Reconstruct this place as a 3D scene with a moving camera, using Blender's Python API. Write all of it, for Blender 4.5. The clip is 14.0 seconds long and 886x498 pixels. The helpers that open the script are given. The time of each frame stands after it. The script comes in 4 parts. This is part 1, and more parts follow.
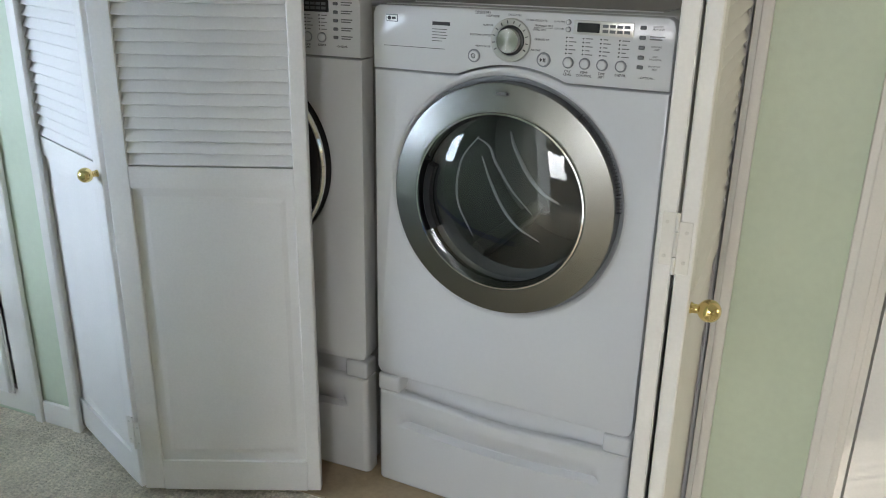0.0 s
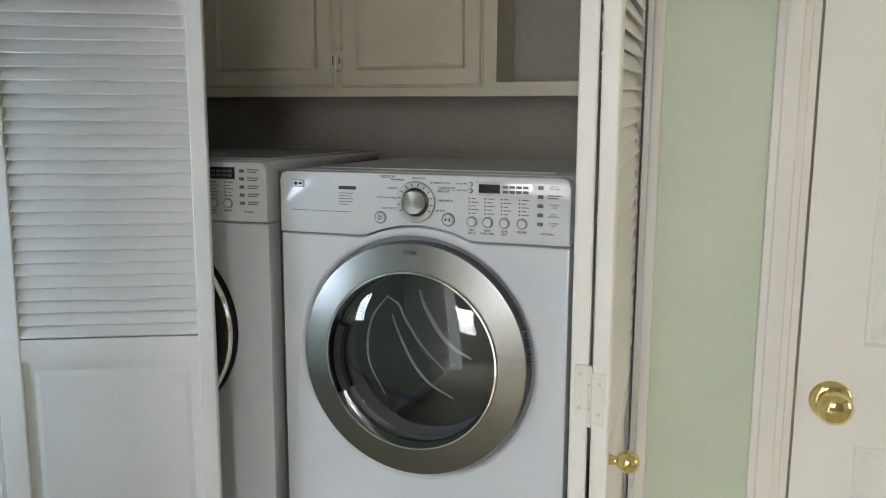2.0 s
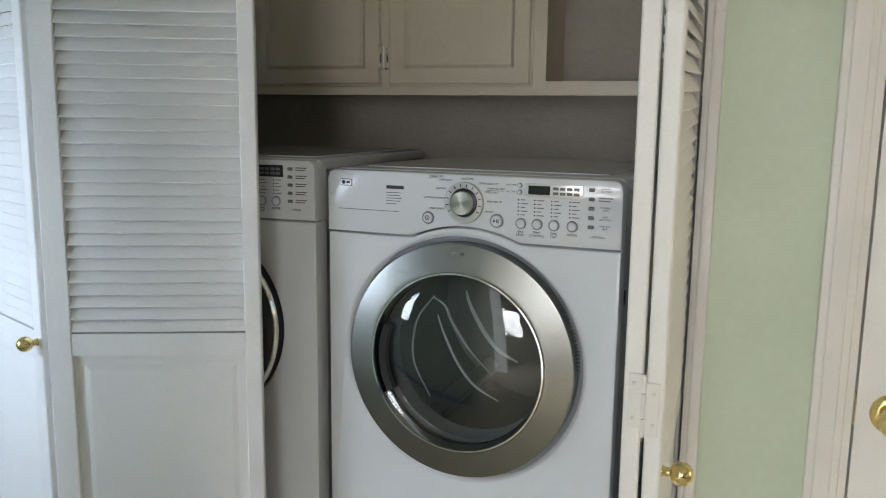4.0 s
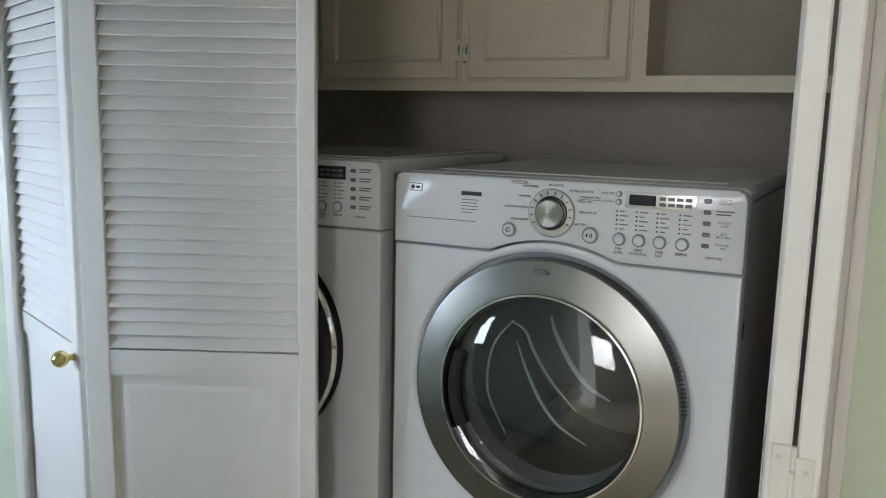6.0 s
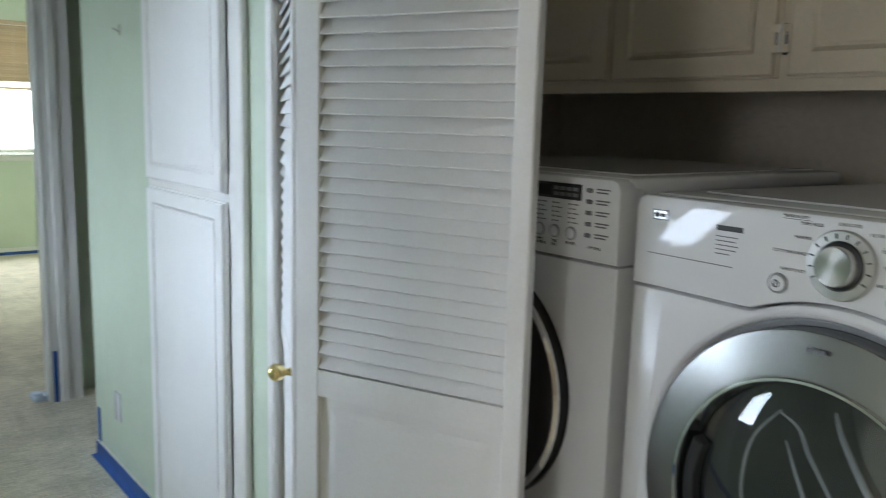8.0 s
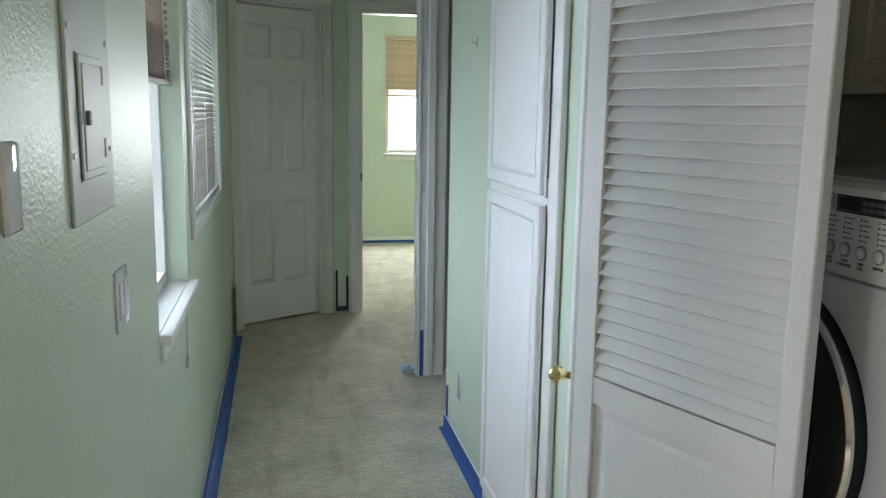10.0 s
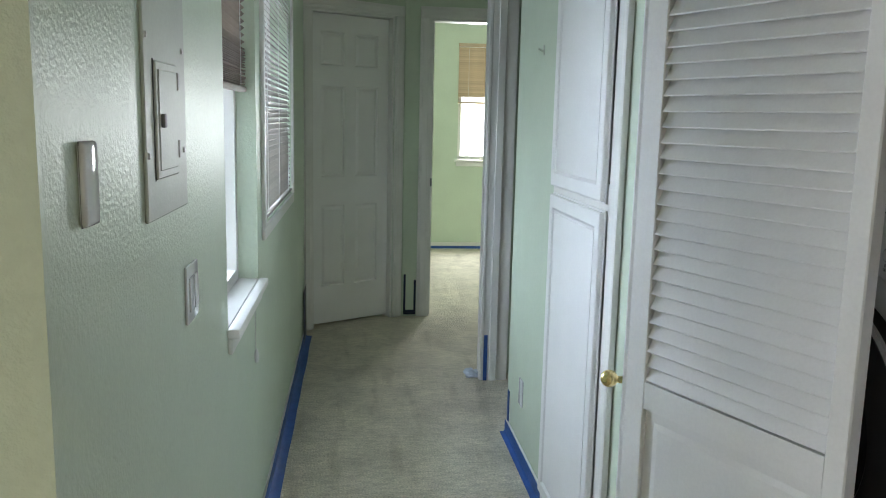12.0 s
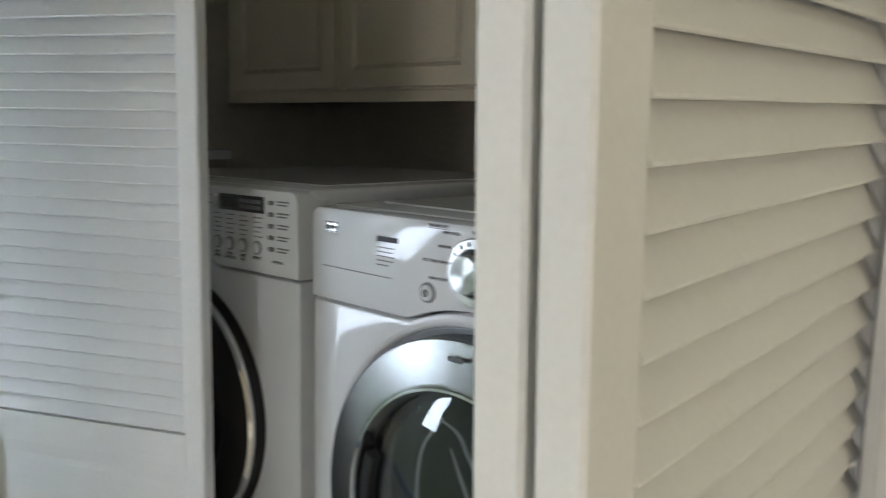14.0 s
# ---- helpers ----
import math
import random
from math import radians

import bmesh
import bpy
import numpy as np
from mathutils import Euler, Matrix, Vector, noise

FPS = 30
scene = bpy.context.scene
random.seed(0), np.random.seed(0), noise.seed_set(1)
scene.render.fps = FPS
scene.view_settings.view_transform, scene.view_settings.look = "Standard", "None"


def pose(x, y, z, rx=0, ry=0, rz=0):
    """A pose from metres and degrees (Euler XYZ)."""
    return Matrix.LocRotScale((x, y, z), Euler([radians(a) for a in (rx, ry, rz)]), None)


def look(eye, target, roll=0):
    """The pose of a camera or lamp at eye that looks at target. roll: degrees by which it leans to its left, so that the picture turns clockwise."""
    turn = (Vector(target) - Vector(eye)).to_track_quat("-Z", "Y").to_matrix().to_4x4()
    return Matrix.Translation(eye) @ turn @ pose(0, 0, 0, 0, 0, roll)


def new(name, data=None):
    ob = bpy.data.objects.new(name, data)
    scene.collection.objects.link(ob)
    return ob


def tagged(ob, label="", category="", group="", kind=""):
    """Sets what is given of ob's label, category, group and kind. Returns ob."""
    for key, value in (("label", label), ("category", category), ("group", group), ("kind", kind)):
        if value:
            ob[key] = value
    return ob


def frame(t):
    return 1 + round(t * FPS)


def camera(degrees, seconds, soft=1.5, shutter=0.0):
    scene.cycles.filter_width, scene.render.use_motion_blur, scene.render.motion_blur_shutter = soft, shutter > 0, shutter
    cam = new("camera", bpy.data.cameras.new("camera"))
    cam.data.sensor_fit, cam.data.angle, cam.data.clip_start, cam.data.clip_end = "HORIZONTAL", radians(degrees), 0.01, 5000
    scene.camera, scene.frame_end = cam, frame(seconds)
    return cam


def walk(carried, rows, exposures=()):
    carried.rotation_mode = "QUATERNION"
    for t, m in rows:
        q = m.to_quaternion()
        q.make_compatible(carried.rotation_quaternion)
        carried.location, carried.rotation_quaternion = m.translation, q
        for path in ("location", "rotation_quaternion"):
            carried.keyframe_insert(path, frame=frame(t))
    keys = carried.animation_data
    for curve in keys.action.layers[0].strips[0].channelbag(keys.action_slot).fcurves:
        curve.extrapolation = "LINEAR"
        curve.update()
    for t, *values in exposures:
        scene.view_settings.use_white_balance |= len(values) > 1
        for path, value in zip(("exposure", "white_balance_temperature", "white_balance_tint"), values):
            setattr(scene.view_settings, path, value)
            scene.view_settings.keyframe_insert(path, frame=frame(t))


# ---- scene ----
cam = camera(57.5, 14.0, soft=1.0, shutter=0.4)
PATH = [
    (0, (0.581, 0.522, 1.367), (-0.137, 2.26, 0.687), 1.1),
    (0.5, (0.578, 0.524, 1.366), (-0.15, 2.267, 0.708), 0.2),
    (1, (0.576, 0.531, 1.371), (-0.101, 2.352, 0.895), -0.7),
    (1.5, (0.576, 0.531, 1.377), (-0.007, 2.415, 1.04), -0.7),
    (2, (0.572, 0.521, 1.378), (0.034, 2.422, 1.066), 0.3),
    (2.5, (0.568, 0.525, 1.377), (0.027, 2.425, 1.069), 0.8),
    (3, (0.558, 0.517, 1.39), (0.012, 2.415, 1.075), 0.7),
    (5.5, (0.524, 0.669, 1.368), (-0.265, 2.48, 1.054), 1.3),
    (6, (0.458, 0.754, 1.366), (-0.344, 2.56, 1.055), 1.3),
    (6.5, (0.472, 0.846, 1.37), (-0.356, 2.639, 1.055), 1.5),
    (7, (0.519, 0.972, 1.374), (-0.559, 2.627, 1.059), 1.4),
    (7.5, (0.53, 1.083, 1.358), (-0.802, 2.541, 1.039), 1.6),
    (8, (0.5, 1.173, 1.37), (-1.038, 2.413, 1.056), 1.6),
    (8.5, (0.494, 1.231, 1.359), (-1.23, 2.205, 1.078), 2.7),
    (9, (0.529, 1.311, 1.384), (-1.314, 2.024, 1.075), 1.8),
    (11.5, (0.614, 1.358, 1.385), (-1.346, 1.598, 1.067), 1.6),
    (12, (0.63, 1.369, 1.382), (-1.332, 1.586, 1.064), 1.3),
    (12.5, (0.638, 1.376, 1.382), (-1.281, 1.843, 1.071), 1.2),
    (13, (0.636, 1.384, 1.379), (-1.141, 2.25, 1.078), 1.4),
    (13.5, (0.626, 1.386, 1.377), (-0.893, 2.654, 1.086), 1.4),
    (14, (0.644, 1.381, 1.38), (-0.615, 2.909, 1.095), 1.3),
]
EXPOSURES = [(0.0, -0.03), (1.0, 0.0), (2.0, 0.15), (3.0, 0.15), (5.5, -0.05), (7.0, -0.06), (8.5, -0.05), (9.2, -0.04), (11.5, -0.06), (12.0, -0.06), (13.0, -0.06), (14.0, 0.08)]
walk(cam, [(t, look(eye, target, roll)) for t, eye, target, roll in PATH], EXPOSURES)

# ---- world, sun and window light ----
world = bpy.data.worlds.new("sky")
scene.world = world
world.use_nodes = True
_n = world.node_tree.nodes
_sky = _n.new("ShaderNodeTexSky")
_sky.sky_type, _sky.sun_disc = "NISHITA", False
_sky.sun_elevation, _sky.sun_rotation = radians(28), radians(80)
world.node_tree.links.new(_sky.outputs[0], _n["Background"].inputs[0])
_n["Background"].inputs[1].default_value = 0.12

_sun = bpy.data.lights.new("sun", "SUN")
_sun.energy, _sun.angle, _sun.color = 5.0, radians(0.35), (1.0, 0.9, 0.76)
sun = new("sun", _sun)
sun.matrix_world = look((6, 0.6, 4), (6 - 0.85, 0.6 + 0.20, 4 - 0.42))


def window_light(name, x, y, z, w, h, rz, watts, colour, down=0):
    """Sky light standing in a window's opening; it shines along local -z turned by rz about the vertical."""
    d = bpy.data.lights.new(name, "AREA")
    d.shape, d.size, d.size_y, d.energy, d.color = "RECTANGLE", w, h, watts, colour
    ob = new(name, d)
    ob.matrix_world = pose(x, y, z, 90 - down, 0, rz)
    return ob


SKY = (0.70, 0.85, 1.0)
window_light("skylight_hall_window", -2.55, 0.40, 1.26, 1.4, 1.3, -34, 94, (0.68, 0.79, 1.0), 12)
window_light("skylight_blind_window", -2.82, 0.985, 1.55, 1.18, 1.02, 0, 7.0, SKY, 20)
window_light("skylight_far_window", -7.91, 2.82, 1.27, 0.66, 0.52, -90, 60, (0.93, 0.97, 1.0))
window_light("skylight_back_window", 0.45, -1.862, 1.45, 1.0, 1.15, 0, 57, (0.91, 0.91, 0.97))
window_light("skylight_east_window", 2.98, 1.74, 1.25, 0.4, 0.75, 90, 6, (1.0, 0.83, 0.58))

# ---- materials ----


def mat(name, colour, rough=0.5, metal=0.0, var=(6.0, 0.06), grain=(140.0, 0.04), bump=(0.0, 0.0, 0.0), coat=0.0, trans=0.0, ior=1.45, rand=0.0, rough_var=0.0, stretch=(1, 1, 1)):
    """A surface with tone variation at two scales (var, grain: size per metre and amount) and relief (bump: size, strength, depth)."""
    m = bpy.data.materials.new(name)
    m.use_nodes = True
    n, l = m.node_tree.nodes, m.node_tree.links
    b = n["Principled BSDF"]
    b.inputs["Roughness"].default_value = rough
    b.inputs["Metallic"].default_value = metal
    b.inputs["Coat Weight"].default_value = coat
    b.inputs["Transmission Weight"].default_value = trans
    b.inputs["IOR"].default_value = ior
    tc = n.new("ShaderNodeTexCoord")
    mp = n.new("ShaderNodeMapping")
    mp.inputs["Scale"].default_value = stretch
    l.new(tc.outputs["Object"], mp.inputs["Vector"])

    def noisy(scale, detail=3.0, r=0.55):
        t = n.new("ShaderNodeTexNoise")
        t.inputs["Scale"].default_value, t.inputs["Detail"].default_value, t.inputs["Roughness"].default_value = scale, detail, r
        l.new(mp.outputs[0], t.inputs["Vector"])
        return t.outputs["Fac"]

    col = None
    for scale, amount in (var, grain):
        if amount <= 0:
            continue
        ramp = n.new("ShaderNodeMapRange")
        ramp.inputs["From Min"].default_value, ramp.inputs["From Max"].default_value = 0.3, 0.7
        ramp.inputs["To Min"].default_value, ramp.inputs["To Max"].default_value = 1 - amount, 1 + amount
        l.new(noisy(scale), ramp.inputs["Value"])
        hsv = n.new("ShaderNodeHueSaturation")
        if col is None:
            hsv.inputs["Color"].default_value = (*colour, 1)
        else:
            l.new(col, hsv.inputs["Color"])
        l.new(ramp.outputs[0], hsv.inputs["Value"])
        col = hsv.outputs[0]
    if rand > 0:
        info = n.new("ShaderNodeObjectInfo")
        ramp = n.new("ShaderNodeMapRange")
        ramp.inputs["To Min"].default_value, ramp.inputs["To Max"].default_value = 1 - rand, 1 + rand
        l.new(info.outputs["Random"], ramp.inputs["Value"])
        hsv = n.new("ShaderNodeHueSaturation")
        if col is None:
            hsv.inputs["Color"].default_value = (*colour, 1)
        else:
            l.new(col, hsv.inputs["Color"])
        l.new(ramp.outputs[0], hsv.inputs["Value"])
        col = hsv.outputs[0]
    if col is None:
        b.inputs["Base Color"].default_value = (*colour, 1)
    else:
        l.new(col, b.inputs["Base Color"])
    if rough_var > 0:
        ramp = n.new("ShaderNodeMapRange")
        ramp.inputs["To Min"].default_value, ramp.inputs["To Max"].default_value = max(0.02, rough - rough_var), min(1, rough + rough_var)
        l.new(noisy(9.0), ramp.inputs["Value"])
        l.new(ramp.outputs[0], b.inputs["Roughness"])
    if bump[1] > 0:
        bp = n.new("ShaderNodeBump")
        bp.inputs["Strength"].default_value, bp.inputs["Distance"].default_value = bump[1], bump[2]
        l.new(noisy(bump[0], 2.5, 0.6), bp.inputs["Height"])
        l.new(bp.outputs[0], b.inputs["Normal"])
    return m


GREEN = mat("mint_wall_paint", (0.575, 0.655, 0.525), 0.40, var=(2.2, 0.05), grain=(60, 0.03), bump=(115, 0.33, 0.006), rough_var=0.06)
GREEN_SMOOTH = mat("mint_wall_paint_smooth", (0.575, 0.655, 0.525), 0.45, var=(2.2, 0.05), grain=(60, 0.02), bump=(90, 0.22, 0.003), rough_var=0.08)
BEIGE = mat("beige_wall_paint", (0.66, 0.59, 0.50), 0.6, var=(2.0, 0.04), bump=(75, 0.5, 0.005))
# wall paint turned grey-brown: the closet's shade is put into this colour
SHADED_PAINT = mat("shaded_wall_paint", (0.49, 0.45, 0.38), 0.6, var=(3.0, 0.08), grain=(50, 0.05), bump=(70, 0.5, 0.005))
WHITE = mat("white_trim_paint", (0.78, 0.77, 0.74), 0.34, var=(4.0, 0.035), grain=(220, 0.02), bump=(160, 0.10, 0.002), rough_var=0.08)
DOORWHITE = mat("white_door_paint", (0.845, 0.84, 0.83), 0.38, var=(3.0, 0.03), grain=(180, 0.02), bump=(120, 0.06, 0.0015), rough_var=0.06, rand=0.012)
CABINET = mat("cream_cabinet_paint", (0.77, 0.69, 0.54), 0.4, var=(3.0, 0.06), grain=(120, 0.03), bump=(90, 0.15, 0.002))
CEILING = mat("ceiling_paint", (0.78, 0.79, 0.75), 0.8, var=(2.0, 0.03), bump=(60, 0.5, 0.006))
CARPET = mat("beige_carpet", (0.73, 0.675, 0.55), 0.95, var=(5.0, 0.13), grain=(120, 0.21), bump=(110, 1.0, 0.018))
_nt = CARPET.node_tree
_b = _nt.nodes["Principled BSDF"]
_tc, _mp, _ns, _rp, _mx = (_nt.nodes.new(k) for k in ("ShaderNodeTexCoord", "ShaderNodeMapping", "ShaderNodeTexNoise", "ShaderNodeMapRange", "ShaderNodeMixRGB"))
_mp.inputs["Scale"].default_value, _mp.inputs["Rotation"].default_value = (0.7, 4.5, 1.0), (0, 0, 0.12)
_ns.inputs["Scale"].default_value, _ns.inputs["Detail"].default_value = 2.6, 5.0
_rp.inputs["From Min"].default_value, _rp.inputs["From Max"].default_value = 0.56, 0.72
_rp.inputs["To Min"].default_value, _rp.inputs["To Max"].default_value = 0.0, 0.32
_mx.blend_type, _mx.inputs["Color2"].default_value = "MULTIPLY", (0.50, 0.46, 0.40, 1)
_nt.links.new(_tc.outputs["Object"], _mp.inputs["Vector"])
_nt.links.new(_mp.outputs[0], _ns.inputs["Vector"])
_nt.links.new(_ns.outputs["Fac"], _rp.inputs["Value"])
_nt.links.new(_rp.outputs[0], _mx.inputs["Fac"])
_nt.links.new(_b.inputs["Base Color"].links[0].from_socket, _mx.inputs["Color1"])
_nt.links.new(_mx.outputs[0], _b.inputs["Base Color"])
_mp, _ns, _rp, _mx = (_nt.nodes.new(k) for k in ("ShaderNodeMapping", "ShaderNodeTexNoise", "ShaderNodeMapRange", "ShaderNodeMixRGB"))
_mp.inputs["Scale"].default_value, _mp.inputs["Rotation"].default_value = (3.2, 1.0, 1.0), (0, 0, 0.08)
_ns.inputs["Scale"].default_value, _ns.inputs["Detail"].default_value, _ns.inputs["Distortion"].default_value = 17.0, 3.0, 0.8
_rp.inputs["From Min"].default_value, _rp.inputs["From Max"].default_value = 0.42, 0.62
_rp.inputs["To Min"].default_value, _rp.inputs["To Max"].default_value = 0.0, 0.42
_mx.blend_type, _mx.inputs["Color2"].default_value = "MULTIPLY", (0.62, 0.61, 0.59, 1)
_nt.links.new(_tc.outputs["Object"], _mp.inputs["Vector"])
_nt.links.new(_mp.outputs[0], _ns.inputs["Vector"])
_nt.links.new(_ns.outputs["Fac"], _rp.inputs["Value"])
_nt.links.new(_rp.outputs[0], _mx.inputs["Fac"])
_nt.links.new(_b.inputs["Base Color"].links[0].from_socket, _mx.inputs["Color1"])
_nt.links.new(_mx.outputs[0], _b.inputs["Base Color"])
VINYL = mat("tan_vinyl", (0.40, 0.31, 0.20), 0.45, var=(5.0, 0.12), grain=(80, 0.08), bump=(60, 0.15, 0.002))
ENAMEL = mat("white_enamel", (0.71, 0.72, 0.735), 0.13, var=(2.0, 0.015), grain=(90, 0.01), coat=0.0)
PLASTIC = mat("white_plastic", (0.69, 0.70, 0.71), 0.07, var=(3.0, 0.015), grain=(200, 0.008), coat=0.0)
# machine sides: white enamel greyed to carry the shadow between the machines
SHADED_SIDE = mat("shaded_side_enamel", (0.40, 0.40, 0.39), 0.3, var=(2.0, 0.03), grain=(90, 0.01))
GREY = mat("grey_plastic", (0.17, 0.18, 0.19), 0.4, var=(4, 0.06))
GASKET = mat("grey_gasket", (0.30, 0.32, 0.34), 0.45, var=(4, 0.05))
DARK = mat("dark_plastic", (0.02, 0.02, 0.022), 0.3, var=(4, 0.1))
RING = mat("brushed_ring_steel", (0.29, 0.29, 0.275), 0.25, metal=1.0, var=(2, 0.0), grain=(300, 0.02))
_nt = RING.node_tree
_tg = _nt.nodes.new("ShaderNodeTangent")
_tg.direction_type, _tg.axis = "RADIAL", "Y"
_nt.nodes["Principled BSDF"].inputs["Anisotropic"].default_value = 0.45
_nt.links.new(_tg.outputs[0], _nt.nodes["Principled BSDF"].inputs["Tangent"])
DIALCAP = mat("spun_steel_cap", (0.68, 0.67, 0.65), 0.26, metal=1.0, var=(2, 0.0), grain=(300, 0.02))
_nt = DIALCAP.node_tree
_tg = _nt.nodes.new("ShaderNodeTangent")
_tg.direction_type, _tg.axis = "RADIAL", "Y"
_nt.nodes["Principled BSDF"].inputs["Anisotropic"].default_value = 0.85
_nt.links.new(_tg.outputs[0], _nt.nodes["Principled BSDF"].inputs["Tangent"])
STEEL = mat("brushed_steel", (0.66, 0.645, 0.62), 0.33, metal=1.0, var=(2, 0.0), grain=(300, 0.02))
CHROME = mat("chrome", (0.85, 0.85, 0.86), 0.06, metal=1.0, var=(5, 0.02))
ZINC = mat("zinc", (0.66, 0.65, 0.62), 0.35, metal=1.0)
BRASS = mat("polished_brass", (0.80, 0.66, 0.32), 0.09, metal=1.0, var=(20, 0.05), rough_var=0.06)
DRUM = mat("drum_steel", (0.19, 0.205, 0.20), 0.35, metal=0.3, var=(8, 0.08))
GLASS = mat("tinted_glass", (0.60, 0.64, 0.64), 0.015, trans=1.0, ior=1.6, var=(3, 0.0), grain=(3, 0.0))
BOWL = mat("clear_bowl", (0.70, 0.73, 0.74), 0.35, trans=0.55, var=(3, 0.0), grain=(3, 0.0))
PANE = mat("window_glass", (0.95, 0.97, 0.97), 0.01, trans=1.0, var=(3, 0.0), grain=(3, 0.0))
LCD = mat("display_glass", (0.03, 0.032, 0.035), 0.12, var=(40, 0.2))
INK = mat("black_print", (0.035, 0.035, 0.04), 0.5, var=(3, 0.0), grain=(3, 0.0))
INK_GREY = mat("grey_print", (0.15, 0.155, 0.16), 0.5, var=(3, 0.0), grain=(3, 0.0))
TAPE = mat("blue_tape", (0.03, 0.10, 0.34), 0.55, var=(12, 0.15), grain=(160, 0.1), bump=(200, 0.3, 0.002))
DARKTAPE = mat("dark_blue_tape", (0.012, 0.022, 0.05), 0.5, var=(12, 0.15))
PAPER = mat("crumpled_paper", (0.55, 0.62, 0.72), 0.6, var=(20, 0.1))
BLIND = mat("wood_blind", (0.25, 0.19, 0.145), 0.5, var=(8, 0.12), grain=(90, 0.1), rand=0.1, stretch=(1, 8, 8))
# brown blind wood paled, with the room light on its slats in the colour
LIT_BLIND = mat("lit_brown_blind", (0.36, 0.325, 0.29), 0.45, var=(8, 0.1), grain=(90, 0.08), rand=0.1, stretch=(1, 8, 8))
# same blind wood, lightened to tan for daylight glowing through the bedroom slats
BACKLIT_BLIND = mat("backlit_wood_blind", (0.52, 0.40, 0.27), 0.5, var=(8, 0.1), grain=(90, 0.08), rand=0.1, stretch=(1, 8, 8))
CORD = mat("white_cord", (0.7, 0.7, 0.68), 0.7)
SHADOW_GAP = mat("gap_shadow_paint", (0.03, 0.03, 0.028), 0.8)
PANEL_GREY = mat("grey_box_enamel", (0.50, 0.53, 0.46), 0.5, var=(5, 0.05), grain=(120, 0.03), bump=(90, 0.2, 0.002))
GROUND = mat("pale_ground", (0.34, 0.33, 0.28), 0.9, var=(0.3, 0.2), grain=(6, 0.15))

# ---- mesh helpers ----


def add_box(bm, x0, x1, y0, y1, z0, z1, bevel=0.0, seg=1):
    """One box in bm, its edges rounded by bevel."""
    res = bmesh.ops.create_cube(bm, size=1.0, matrix=Matrix.Translation(((x0 + x1) / 2, (y0 + y1) / 2, (z0 + z1) / 2)) @ Matrix.Diagonal((abs(x1 - x0), abs(y1 - y0), abs(z1 - z0), 1)))
    if bevel > 0:
        edges = {e for v in res["verts"] for e in v.link_edges}
        bmesh.ops.bevel(bm, geom=list(edges), offset=bevel, segments=seg, profile=0.5, affect="EDGES", clamp_overlap=True)
    return bm


def box(x0, x1, y0, y1, z0, z1, bevel=0.0, seg=1):
    return add_box(bmesh.new(), x0, x1, y0, y1, z0, z1, bevel, seg)


def lathe(profile, steps=48, axis="Y"):
    """A turned shape: profile of (radius, along) swept about local y (or z)."""
    bm = bmesh.new()
    rings = []
    for r, a in profile:
        ring = []
        if r < 1e-6:
            ring = [bm.verts.new((0, a, 0) if axis == "Y" else (0, 0, a))]
        else:
            for i in range(steps):
                t = 2 * math.pi * i / steps
                ring.append(bm.verts.new((r * math.cos(t), a, r * math.sin(t)) if axis == "Y" else (r * math.cos(t), r * math.sin(t), a)))
        rings.append(ring)
    for p, q in zip(rings, rings[1:]):
        for i in range(steps):
            j = (i + 1) % steps
            if len(p) == 1 and len(q) == 1:
                break
            if len(p) == 1:
                bm.faces.new((p[0], q[i], q[j]))
            elif len(q) == 1:
                bm.faces.new((p[i], p[j], q[0]))
            else:
                bm.faces.new((p[i], p[j], q[j], q[i]))
    bmesh.ops.recalc_face_normals(bm, faces=bm.faces)
    return bm


def rod(a, b, r, steps=10):
    """A round bar from a to b."""
    a, b = Vector(a), Vector(b)
    bm = bmesh.new()
    bmesh.ops.create_cone(bm, cap_ends=True, segments=steps, radius1=r, radius2=r, depth=(b - a).length, matrix=Matrix.Translation((a + b) / 2) @ (b - a).to_track_quat("Z", "Y").to_matrix().to_4x4())
    return bm


def slab(outline, y0, y1, holes=(), bevel=0.0, seg=2):
    """A plate: the outline in x and z, from y0 (front) to y1, with holes."""
    bm = bmesh.new()
    edges = []
    for loop in (outline, *holes):
        vs = [bm.verts.new((x, y0, z)) for x, z in loop]
        edges += [bm.edges.new((vs[i], vs[(i + 1) % len(vs)])) for i in range(len(vs))]
    bmesh.ops.triangle_fill(bm, use_beauty=True, use_dissolve=True, edges=edges)
    front = list(bm.faces)
    ext = bmesh.ops.extrude_face_region(bm, geom=front)
    bmesh.ops.translate(bm, verts=[g for g in ext["geom"] if isinstance(g, bmesh.types.BMVert)], vec=(0, y1 - y0, 0))
    bmesh.ops.recalc_face_normals(bm, faces=bm.faces)
    if bevel > 0:
        rim = [e for e in bm.edges if len(e.link_faces) == 2 and all(abs(v.co.y - y0) < 1e-5 for v in e.verts) and e.calc_face_angle(0) > 0.7]
        bmesh.ops.bevel(bm, geom=rim, offset=bevel, segments=seg, profile=0.5, affect="EDGES", clamp_overlap=True)
    return bm


def mesh_of(name, bm, material, smooth=None):
    me = bpy.data.meshes.new(name)
    bm.to_mesh(me)
    bm.free()
    me.materials.append(material)
    if smooth:
        me.shade_smooth()
        me.set_sharp_from_angle(angle=radians(smooth))
    return me


def part(name, bm, material, parent, label="", smooth=35, at=None):
    ob = new(name, mesh_of(name, bm, material, smooth) if isinstance(bm, bmesh.types.BMesh) else bm)
    ob.parent = parent
    if at is not None:
        ob.matrix_basis = at
    if label:
        ob["label"] = label
    return ob


def thing(name, label, category, at=None, group="", kind=""):
    ob = new(name)
    ob.empty_display_size = 0.05
    if at is not None:
        ob.matrix_basis = at
    return tagged(ob, label, category, group, kind)


